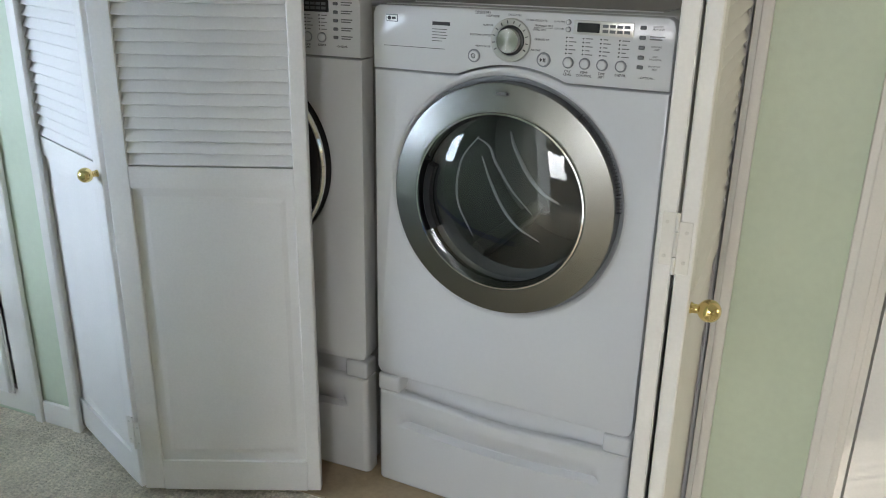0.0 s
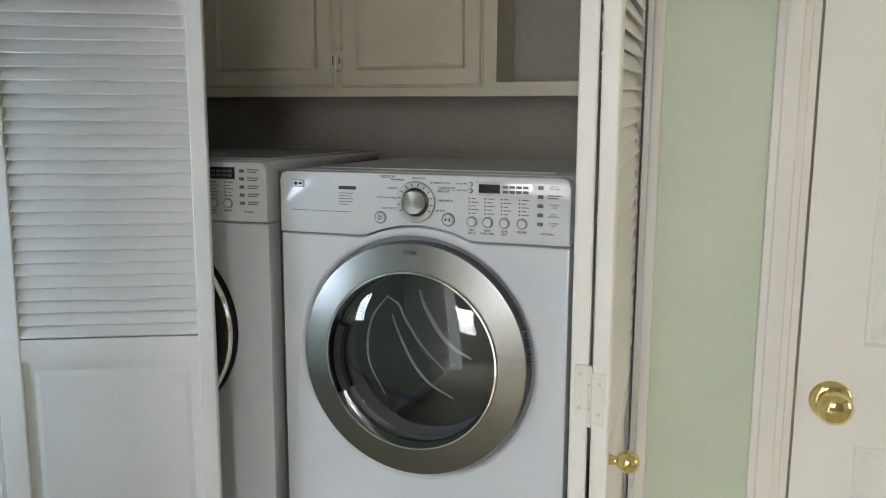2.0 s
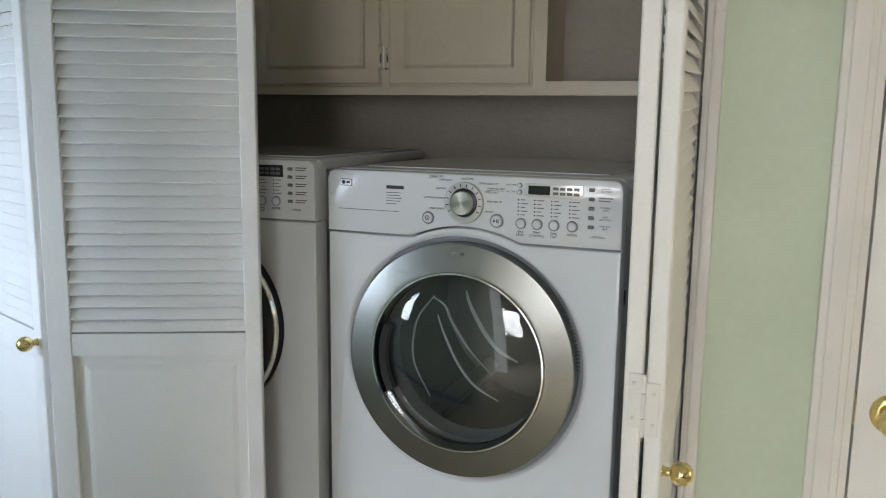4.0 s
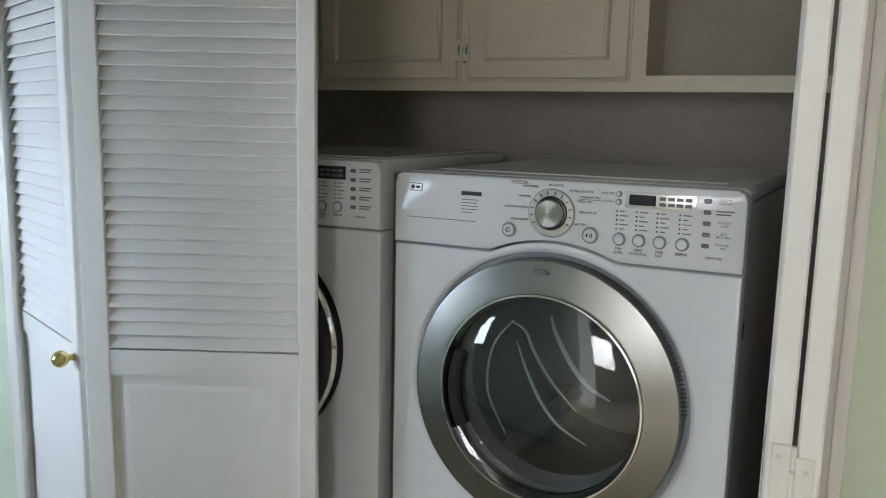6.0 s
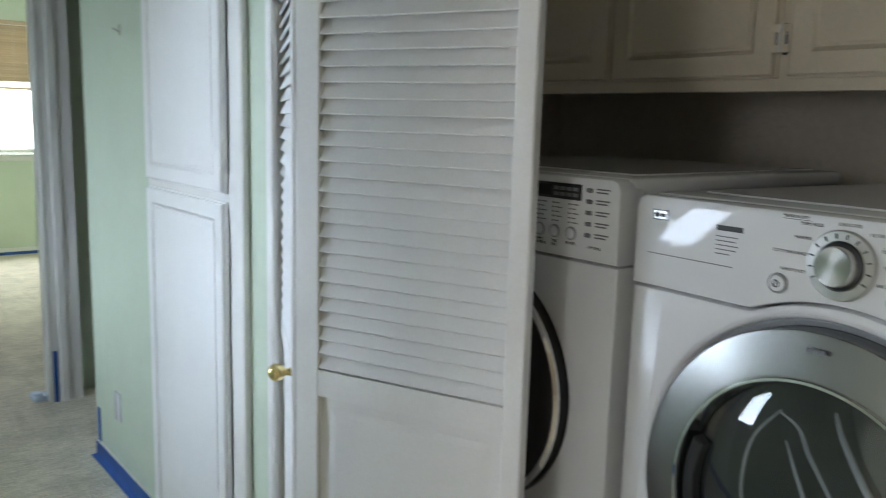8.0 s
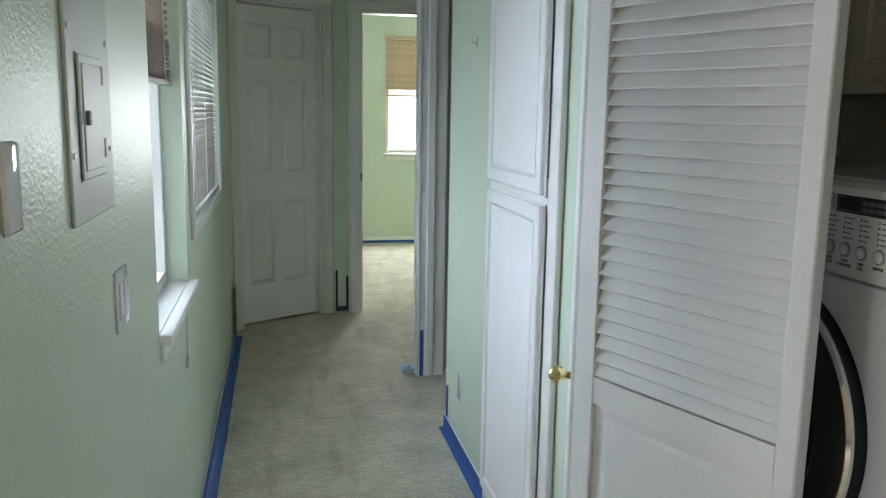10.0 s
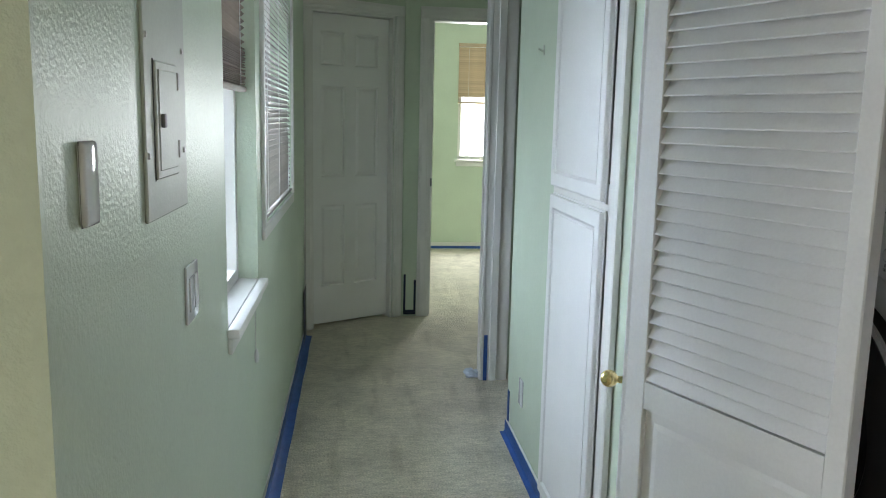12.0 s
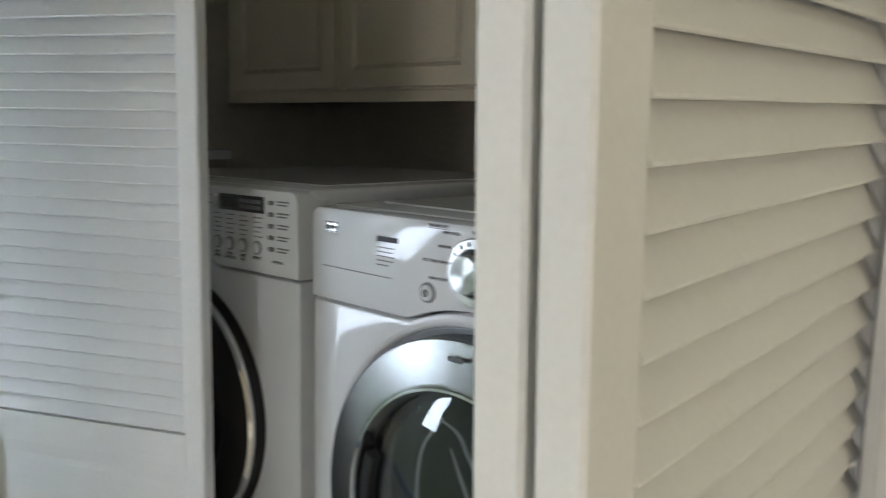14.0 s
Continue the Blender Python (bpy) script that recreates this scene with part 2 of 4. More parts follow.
def solid(name, bm, material, label="", category="", group="", kind="", at=None, smooth=35):
    """A thing of one mesh."""
    ob = new(name, mesh_of(name, bm, material, smooth))
    if at is not None:
        ob.matrix_basis = at
    return tagged(ob, label, category, group, kind)


def words(text, size, depth=0.0003):
    """A mesh of printed letters, centred, lying in the x-z plane and facing -y."""
    cu = bpy.data.curves.new("print", "FONT")
    cu.body, cu.size, cu.align_x, cu.align_y, cu.extrude = text, size, "CENTER", "CENTER", depth
    cu.resolution_u = 2
    ob = bpy.data.objects.new("print", cu)
    scene.collection.objects.link(ob)
    bpy.context.view_layer.update()
    me = bpy.data.meshes.new_from_object(ob.evaluated_get(bpy.context.evaluated_depsgraph_get()))
    bpy.data.objects.remove(ob)
    me.transform(Matrix.Rotation(radians(90), 4, "X"))
    return me


def wall_mesh(axis, n0, n1, a0, a1, openings=(), z0=0.0, z1=2.44):
    """A wall with through openings (a0, a1, z0, z1): axis 'x' runs along x with its thickness n0..n1 in y."""
    bm = bmesh.new()
    cuts = sorted({a0, a1, *[c for o in openings for c in o[:2]]})
    for p, q in zip(cuts, cuts[1:]):
        spans = [(z0, z1)]
        for o in openings:
            if o[0] <= p + 1e-6 and q <= o[1] + 1e-6:
                spans = [s for lo, hi in spans for s in ((lo, min(hi, o[2])), (max(lo, o[3]), hi)) if s[1] - s[0] > 1e-4]
        for lo, hi in spans:
            if axis == "x":
                add_box(bm, p, q, n0, n1, lo, hi)
            else:
                add_box(bm, n0, n1, p, q, lo, hi)
    bmesh.ops.remove_doubles(bm, verts=bm.verts, dist=1e-5)
    inner = [f for f in bm.faces if any(g is not f and set(g.verts) == set(f.verts) for g in f.verts[0].link_faces)]
    bmesh.ops.delete(bm, geom=inner, context="FACES")
    return bm


def structure(name, bm, material, label="", category="", at=None, smooth=None):
    return solid(name, bm, material, label, category, "", "structure", at, smooth)


# ---- the setting ----
N0, S0 = 2.053, 1.052          # faces of the hall's two long walls
CEIL = 2.44
structure("ground", box(-150, 150, -150, 150, -0.45, -0.4), GROUND, "pale dry ground around the house", "ground")
structure("floor", box(-8.05, 3.15, -2.0, 4.4, -0.12, 0.0), CARPET, "worn beige carpet with faint stains along the hall", "carpet")
structure("closet_floor", box(-1.29, 0.60, 2.07, 3.08, 0.0, 0.006), VINYL, "tan vinyl floor inside the laundry closet", "floor")
structure("ceiling", box(-8.1, 3.2, -2.0, 4.4, CEIL, CEIL + 0.25), CEILING, "plain white textured ceiling", "ceiling")

structure("wall_south", wall_mesh("x", 0.90, S0, -4.47, -0.222, ((-2.035, -1.395, 0.845, 2.10), (-3.45, -2.20, 1.0, 2.10))), GREEN, "mint green textured wall along the hall with two windows", "wall")
structure("wall_north_hall", wall_mesh("x", N0, 2.183, -2.79, -1.24, ((-2.02, -1.42, 0.06, 2.12),)), GREEN_SMOOTH, "mint green wall beside the linen cupboard", "wall")
structure("wall_north_header", wall_mesh("x", N0, 2.183, -1.24, 0.535, (), 2.06, CEIL), GREEN_SMOOTH, "green wall above the laundry closet doors", "wall")
structure("wall_north_east", wall_mesh("x", N0, 2.183, 0.535, 3.0, ((0.784, 1.580, 0.0, 2.045),)), GREEN_SMOOTH, "pale green wall between the laundry closet and a door", "wall")
structure("wall_north_stub", add_box(box(-3.64, -3.511, 2.0705, 2.182, 0, CEIL), -3.64, -3.61, 2.182, 3.2, 0, CEIL), GREEN_SMOOTH, "end of wall at a bedroom doorway", "wall")
structure("wall_doorway_header", box(-3.51, -2.79, N0, 2.183, 2.07, CEIL), GREEN_SMOOTH, "green wall above a doorway", "wall")
# unlit room past the doorway: its dimness is partly in the darkened paint
structure("wall_side_room_back", box(-3.51, -1.29, 3.2, 3.3, 0, CEIL), SHADED_PAINT, "dim wall of a room beyond the doorway", "wall")
structure("wall_side_room_end", box(-2.79, -2.69, 2.183, 3.2, 0, CEIL), SHADED_PAINT, "dim wall of a room beyond the doorway", "wall")
structure("wall_niche", box(-4.95, -3.64, 3.1, 3.2, 0, CEIL), GREEN_SMOOTH, "green wall at the end of the hall", "wall")
structure("wall_closet_back", box(-1.40, 0.72, 3.08, 3.2, 0, CEIL), SHADED_PAINT, "shaded plaster wall behind the laundry machines", "wall")
structure("wall_closet_west", box(-1.40, -1.29, 2.183, 3.08, 0, CEIL), SHADED_PAINT, "shaded side wall of the laundry closet", "wall")
structure("wall_closet_east", box(0.60, 0.72, 2.183, 3.08, 0, CEIL), SHADED_PAINT, "shaded side wall of the laundry closet", "wall")
structure("wall_end", wall_mesh("y", -5.05, -4.93, 1.70, 3.1, ((1.875, 2.64, 0.0, 2.045),)), GREEN_SMOOTH, "mint green wall with an open doorway at the hall's end", "wall")
structure("wall_room_west", wall_mesh("y", -0.372, -0.222, -1.95, 0.90), GREEN, "pale green textured wall turning away from the hall", "wall")
structure("wall_room_south", wall_mesh("x", -1.95, -1.80, -0.222, 3.0, ((-0.08, 0.98, 0.85, 2.05),)), BEIGE, "beige wall with a window in the near room", "wall")
structure("wall_room_east", wall_mesh("y", 3.0, 3.12, -1.95, 2.183, ((1.457, 1.98, 0.85, 1.68), (-1.3, -0.1, 0.85, 1.95))), BEIGE, "beige wall with a sunny window", "wall")
structure("wall_bedroom_west", wall_mesh("y", -8.02, -7.90, 0.6, 4.2, ((2.44, 3.20, 0.955, 2.15),)), GREEN_SMOOTH, "light green bedroom wall with a bright window", "wall")
structure("wall_bedroom_south", box(-7.9, -5.05, 0.6, 0.72, 0, CEIL), GREEN_SMOOTH, "light green bedroom wall", "wall")
structure("wall_bedroom_north", box(-7.9, -5.05, 4.08, 4.2, 0, CEIL), GREEN_SMOOTH, "light green bedroom wall", "wall")
structure("wall_bedroom_east", wall_mesh("y", -5.05, -4.95, 3.1, 4.08), GREEN_SMOOTH, "light green bedroom wall", "wall")

# diagonal wall with a closet door at the hall's end
DIAG = pose(-4.95, 1.70, 0, 0, 0, math.degrees(math.atan2(-0.85, 0.52)))
DL = 0.87
structure("wall_diagonal", wall_mesh("x", -0.13, 0.0, 0.0, DL, ((0.085, 0.715, 0.0, 2.045),)), GREEN_SMOOTH, "slanting green wall holding a panelled door", "wall", at=DIAG)
structure("wall_diagonal_end", box(-5.06, -4.93, 0.6, 1.56, 0, CEIL), GREEN_SMOOTH, "hidden wall behind the slanting wall", "wall")
structure("wall_corner_close", box(-5.0, -4.40, 0.78, 0.90, 0, CEIL), GREEN_SMOOTH, "hidden wall closing the hall's corner", "wall")


def casing(name, axis, at, a0, a1, z1, w=0.065, t=0.017, sides="lr", label="white painted door casing", z0=0.0):
    """Moulded trim round an opening a0..a1 wide and z1 high, standing proud of the wall face; local x along the wall, -y out of it."""
    ob = thing(name, label, "trim", at, "", "structure")
    def strip(nm, x0, x1, lo, hi, upright=True):
        bm = box(x0, x1, -t, 0, lo, hi, 0.004, 2)
        if upright:
            add_box(bm, x0 + w * 0.24, x0 + w * 0.76, -t - 0.005, -t + 0.002, lo + 0.001, hi - 0.001, 0.0022, 1)
        else:
            add_box(bm, x0 + 0.001, x1 - 0.001, -t - 0.005, -t + 0.002, lo + w * 0.24, lo + w * 0.76, 0.0022, 1)
        part(nm, bm, WHITE, ob)
    if "l" in sides:
        strip("side_casing", a0 - w, a0, z0, z1)
    if "r" in sides:
        strip("side_casing", a1, a1 + w, z0, z1)
    strip("head_casing", a0 - (w if "l" in sides else 0), a1 + (w if "r" in sides else 0), z1, z1 + w, False)
    return ob


SOUTHWARD = lambda x: pose(x, N0, 0)                       # local -y comes out of the north wall
EASTWARD = lambda x, y: pose(x, y, 0, 0, 0, 90)            # local -y points to +x


def jamb(name, at, a0, a1, z1, depth, stop=True, label="white door jamb lining"):
    """Lining of an opening: two sides and a head, with a stop bead."""
    ob = thing(name, label, "trim", at, "", "structure")
    part("jamb_side", box(a0 - 0.002, a0 + 0.016, 0.001, depth, 0, z1), WHITE, ob)
    part("jamb_side", box(a1 - 0.016, a1 + 0.002, 0.001, depth, 0, z1), WHITE, ob)
    part("jamb_head", box(a0 + 0.016, a1 - 0.016, 0.001, depth, z1 - 0.016, z1 + 0.002), WHITE, ob)
    if stop:
        for s0, s1 in ((a0 + 0.016, a0 + 0.027), (a1 - 0.027, a1 - 0.016)):
            part("stop_bead", box(s0, s1, depth * 0.45, depth * 0.45 + 0.035, 0, z1 - 0.016, 0.003), WHITE, ob)
    return ob


def frame_mesh(w, h, t, holes, bevel=0.0):
    """A flat frame w by h, its face at y=0 and its back at y=t, with holes (x0, x1, z0, z1)."""
    return slab([(0, 0), (w, 0), (w, h), (0, h)], 0, t, [[(a, c), (b, c), (b, d), (a, d)] for a, b, c, d in holes], bevel, 1)


def rounded(x0, x1, z0, z1, r, n=4):
    pts = []
    for cx, cz, a in ((x1 - r, z0 + r, -90), (x1 - r, z1 - r, 0), (x0 + r, z1 - r, 90), (x0 + r, z0 + r, 180)):
        pts += [(cx + r * math.cos(radians(a + 90 * k / n)), cz + r * math.sin(radians(a + 90 * k / n))) for k in range(n + 1)]
    return pts


def raised_panel(w, h, depth=0.012, rim=0.028):
    """A panel with a sloping rim and a raised field, filling a hole; its field lies near y=0."""
    bm = bmesh.new()
    loops = []
    for inset, y in ((0.0, 0.0), (0.006, depth), (0.012, depth), (rim, 0.003), (rim + 0.003, 0.0025)):
        loops.append([bm.verts.new(p) for p in ((inset, y, inset), (w - inset, y, inset), (w - inset, y, h - inset), (inset, y, h - inset))])
    for p, q in zip(loops, loops[1:]):
        for i in range(4):
            j = (i + 1) % 4
            bm.faces.new((p[i], p[j], q[j], q[i]))
    bm.faces.new(loops[-1])
    bmesh.ops.recalc_face_normals(bm, faces=bm.faces)
    return bm


def round_knob(parent, x, y, z, r, label, rose=0.0, reach=1.0):
    """A turned brass knob on a stem, pointing to local -y."""
    prof = [(0, -0.062), (r * 0.45, -0.0615), (r * 0.82, -0.056), (r, -0.046), (r * 0.95, -0.037), (r * 0.65, -0.029), (r * 0.42, -0.024), (r * 0.40, -0.008)]
    prof += [(rose * 0.55, -0.008), (rose * 0.92, -0.005), (rose, 0.0)] if rose else [(r * 0.5, -0.003), (r * 0.5, 0.0)]
    prof = [(a, b * reach) for a, b in prof]
    if reach < 1:        # a ball on a short stem
        c = -0.011 - r * 0.95
        prof = [(r * math.sin(t), c - r * math.cos(t)) for t in [2.72 * k / 14 for k in range(15)]] + [(r * 0.40, -0.010), (r * 0.42, -0.003), (r * 0.5, -0.002), (r * 0.5, 0.0)]
    k = part("knob", lathe(prof, 32), BRASS, parent, label, 60, pose(x, y, z))
    return k


def six_panel_door(name, at, w, h, label, knob=None):
    """A moulded six-panel door; local x across, its face at y=0."""
    ob = thing(name, label, "door", at, "", "structure")
    st, mid = 0.105 * w / 0.76, 0.10 * w / 0.76
    pw = (w - 2 * st - mid) / 2
    rows = ((0.25, 0.79), (0.975, 1.56), (1.69, 1.90))
    holes = [(x, x + pw, a, b) for a, b in rows for x in (st, st + pw + mid)]
    part("door_slab", frame_mesh(w, h, 0.035, holes), DOORWHITE, ob, smooth=None)
    for x0, x1, a, b in holes:
        part("panel", raised_panel(x1 - x0, b - a), DOORWHITE, ob, smooth=None, at=pose(x0, 0, a))
    part("door_back", box(0.004, w - 0.004, 0.035, 0.040, 0.004, h - 0.004), DOORWHITE, ob)
    if knob:
        round_knob(ob, knob[0], 0, knob[1], 0.030, "polished round brass doorknob", 0.037)
        part("latch_plate", box(-0.001, 0.001, 0.004, 0.030, knob[1] - 0.028, knob[1] + 0.028), BRASS, ob)
    return ob


# near closed door beside the laundry closet
jamb("door_jamb", pose(0, N0 - 0.003, 0), 0.786, 1.578, 2.045, 0.13, True, "white lining of the closed door")
casing("door_casing", "x", SOUTHWARD(0), 0.788, 1.576, 2.045, 0.056, label="white moulded casing round the closed door")
six_panel_door("door_1", pose(0.808, N0 + 0.004, 0.012), 0.748, 2.012, "closed white six-panel door with a brass knob", (0.058, 0.872))

# slanting closet door
casing("door_casing", "x", DIAG @ pose(0, 0, 0, 0, 0, 180) @ pose(-DL, 0, 0), DL - 0.715, DL - 0.085, 2.045, 0.07, label="white casing round the slanting door")
jamb("door_jamb", DIAG @ pose(0, 0, 0, 0, 0, 180) @ pose(-DL, 0, 0), DL - 0.715, DL - 0.085, 2.045, 0.13, False)
six_panel_door("door_2", DIAG @ pose(0, 0, 0, 0, 0, 180) @ pose(-0.701, 0.05, 0.015), 0.602, 2.01, "closed white six-panel door in a slanting wall")

# doorway to the bedroom
casing("door_casing", "y", EASTWARD(-4.93, 0), 1.875, 2.64, 2.045, 0.075, label="white casing of the open bedroom doorway")
jamb("door_jamb", EASTWARD(-4.93, 0), 1.875, 2.64, 2.045, 0.12, True, "white lining of the open bedroom doorway")
solid("strike_plate", box(-5.0, -4.965, 1.891, 1.8935, 0.90, 0.965, 0.001), ZINC, "small dull metal strike plate on the door jamb", "strike plate")

# side doorway in the north wall: far jamb faces the camera
sj = thing("side_door_jamb", "white ribbed door jamb and casing of a dark doorway", "trim", None, "", "structure")
part("jamb_face", box(-3.51, -3.494, N0 + 0.002, 2.183, 0, 2.07), WHITE, sj)
part("stop_bead", box(-3.494, -3.482, 2.085, 2.125, 0, 2.05, 0.003), WHITE, sj)
part("casing_face", box(-3.585, -3.488, N0 - 0.018, N0 + 0.002, 0, 2.13, 0.004, 2), WHITE, sj)
part("casing_back", box(-3.64, -3.51, N0 + 0.002, 2.07, 0, 2.13), WHITE, sj)
part("near_jamb", box(-2.806, -2.79, N0 + 0.004, 2.183, 0, 2.07), WHITE, sj)
solid("strike_plate", box(-4.932, -4.9265, 1.882, 1.895, 0.92, 0.975, 0.001), GREY, "small dark metal strike plate on the bedroom door jamb", "strike plate")

# ---- windows and blinds ----


def sash_window(name, at, w, z0, z1, label, sill=True, depth=0.15, sill_out=0.035, lip=0.03):
    """A white-framed window in an opening w wide; local x along, y=0 the room's wall face, +y outwards."""
    ob = thing(name, label, "window", at, "", "structure")
    f = 0.04
    y0, y1 = depth - 0.055, depth - 0.01
    part("window_frame", frame_mesh(w, z1 - z0, y1 - y0, [(f, w - f, f, (z1 - z0) / 2 - 0.015), (f, w - f, (z1 - z0) / 2 + 0.015, z1 - z0 - f)]), WHITE, ob, smooth=None, at=pose(0, y0, z0))
    for a, b in ((z0 + f, (z0 + z1) / 2 - 0.015), ((z0 + z1) / 2 + 0.015, z1 - f)):
        p = part("pane", box(f, w - f, y1 - 0.012, y1 - 0.008, a, b), PANE, ob)
        p.visible_shadow = False
    if sill:
        part("window_sill", box(-lip, w + lip, -sill_out, 0.0, z0 - 0.022, z0 + 0.004, 0.006, 2), WHITE, ob)
        part("window_stool", box(0.001, w - 0.001, 0.0, y0, z0 - 0.001, z0 + 0.004), WHITE, ob)
        part("apron", box(-lip * 0.4, w + lip * 0.4, -0.012, -0.0005, z0 - 0.065, z0 - 0.022, 0.003), WHITE, ob)
    return ob


def slat_blind(name, at, w, top, bottom, label, stack=0, tilt=22, pitch=0.021, sw=0.025, wood=None):
    """A slatted blind: head rail, slats, bottom rail, ladder cords; the lowest slats may lie stacked."""
    ob = thing(name, label, "blind", at)
    wood = wood or BLIND
    part("head_rail", box(0, w, -0.02, 0.02, top - 0.035, top, 0.003), wood, ob)
    slat = mesh_of("slat", box(0.004, w - 0.004, -sw / 2, sw / 2, -0.0011, 0.0011, 0.0008), wood)
    z = bottom + 0.022
    part("bottom_rail", box(0.002, w - 0.002, -0.015, 0.015, bottom, bottom + 0.016, 0.004, 2), wood, ob)
    for i in range(stack):
        part("slat", slat, None, ob, at=pose(0, random.uniform(-0.002, 0.002), z, random.uniform(-3, 3), random.uniform(-0.3, 0.3), 0))
        z += 0.0052
    z += pitch * 0.5
    while z < top - 0.045:
        part("slat", slat, None, ob, at=pose(0, 0, z, tilt + random.uniform(-2, 2), random.uniform(-0.12, 0.12), 0))
        z += pitch
    for x in (w * 0.14, w * 0.5, w * 0.86) if w > 0.7 else (w * 0.2, w * 0.8):
        part("ladder_cord", rod((x, -sw / 2 - 0.001, bottom + 0.01), (x, -sw / 2 - 0.001, top - 0.02), 0.0012, 6), CORD, ob)
    return ob


FROM_SOUTH = lambda x, y: pose(x, y, 0, 0, 0, 180)     # local +y points to the south (outwards)
sash_window("window_1", FROM_SOUTH(-1.395, S0), 0.64, 0.845, 2.10, "tall white-framed hall window with a bright sill", lip=0.018, sill_out=0.032, depth=0.118)
slat_blind("woven_blind", FROM_SOUTH(-1.405, 1.012), 0.62, 2.08, 1.452, "brown woven blind drawn half up in the tall window", stack=22, tilt=-38)
solid("blind_wand", rod((-1.455, 1.030, 1.36), (-1.455, 1.032, 1.70), 0.004, 8), CORD, "thin clear wand hanging from the raised blind", "blind wand")
wc = thing("cord_pull", "white pull cord with a tassel hanging on the wall", "cord")
part("cord", rod((-1.90, S0 + 0.006, 0.645), (-1.90, S0 + 0.006, 0.823), 0.0012, 6), CORD, wc)
part("tassel", lathe([(0, 0.0), (0.006, 0.002), (0.007, 0.03), (0.003, 0.045), (0, 0.046)], 12, "Z"), CORD, wc, at=pose(-1.90, S0 + 0.008, 0.602))

sash_window("window_2", FROM_SOUTH(-2.20, S0), 1.25, 1.0, 2.10, "wide hall window behind a lowered brown blind", sill=False)
tw = thing("window_trim", "thin pale trim standing round the wide window", "trim", None, "", "structure")
part("side_trim", box(-2.198, -2.165, S0, S0 + 0.014, 1.0, 2.12, 0.003), WHITE, tw)
part("bottom_trim", box(-3.485, -2.165, S0, S0 + 0.012, 0.955, 1.0, 0.003), WHITE, tw)
part("side_trim", box(-3.485, -3.452, S0, S0 + 0.014, 1.0, 2.12, 0.003), WHITE, tw)
slat_blind("slat_blind", FROM_SOUTH(-2.203, 1.040), 1.244, 2.09, 1.012, "brown slatted blind lowered over the wide hall window", stack=0, tilt=50, wood=LIT_BLIND)

sash_window("window_3", pose(-7.90, 2.44, 0, 0, 0, 90), 0.76, 0.955, 2.15, "bright bedroom window under a half raised blind", depth=0.12, sill_out=0.03)
slat_blind("slat_blind", pose(-7.885, 2.43, 0, 0, 0, 90), 0.78, 2.16, 1.545, "slatted blind in backlit tan, raised halfway over the bedroom window", stack=9, tilt=66, wood=BACKLIT_BLIND)

sash_window("window_4", FROM_SOUTH(0.98, -1.80), 1.06, 0.85, 2.05, "white-framed window behind the walker")
slat_blind("slat_blind", FROM_SOUTH(0.97, -1.815), 1.04, 2.04, 0.88, "pale slatted blind behind the walker", tilt=30, pitch=0.055, sw=0.055)
sash_window("window_5", pose(3.0, 1.98, 0, 0, 0, -90), 0.523, 0.85, 1.68, "sunny white-framed window", depth=0.12)
slat_blind("slat_blind", pose(3.012, 1.976, 0, 0, 0, -90), 0.515, 1.675, 0.87, "slatted blind in a sunny window", tilt=4, pitch=0.0225, sw=0.017)

sash_window("window_6", pose(3.0, -0.1, 0, 0, 0, -90), 1.2, 0.85, 1.95, "sunny white-framed window in the near room", depth=0.12)
slat_blind("slat_blind", pose(3.012, -0.105, 0, 0, 0, -90), 1.19, 1.94, 0.87, "slatted blind in a sunny near-room window", tilt=4, pitch=0.045, sw=0.028)


def daylight(name, at, w, h, strength, label):
    """A plain bright sky backdrop standing outside a window."""
    m = bpy.data.materials.new(name)
    m.use_nodes = True
    b = m.node_tree.nodes["Principled BSDF"]
    b.inputs["Base Color"].default_value = (0.8, 0.8, 0.8, 1)
    b.inputs["Emission Color"].default_value = (0.93, 0.97, 1.0, 1)
    b.inputs["Emission Strength"].default_value = strength
    structure("backdrop", box(-w / 2, w / 2, 0, 0.01, 0, h), m, label, "sky", at)


daylight("daylight_south", pose(-2.4, -0.4, -0.3), 5.0, 3.2, 1.2, "bright hazy daylight outside the hall windows")
daylight("daylight_west", pose(-8.7, 2.8, 0.2, 0, 0, 90), 3.0, 2.6, 5.0, "bright hazy daylight outside the bedroom window")
daylight("daylight_room", pose(0.4, -2.7, 0.2), 3.0, 2.6, 2.6, "bright hazy daylight outside the near room")

# ---- linen cupboard in the north wall ----
lin = thing("linen_cupboard", "white built-in linen cupboard with two stacked doors", "cupboard", SOUTHWARD(-2.06))
part("face_frame", frame_mesh(0.675, 2.10, 0.02, [(0.03, 0.608, 0.075, 1.10), (0.03, 0.608, 1.20, 2.05)]), WHITE, lin, smooth=None, at=pose(0, -0.012, 0.02))
part("carcass", box(0.03, 0.62, 0.09, 0.12, 0.08, 2.10), WHITE, lin)
part("edge_bead", box(0.672, 0.70, -0.020, -0.002, 0.0, 2.13, 0.004, 2), WHITE, lin)


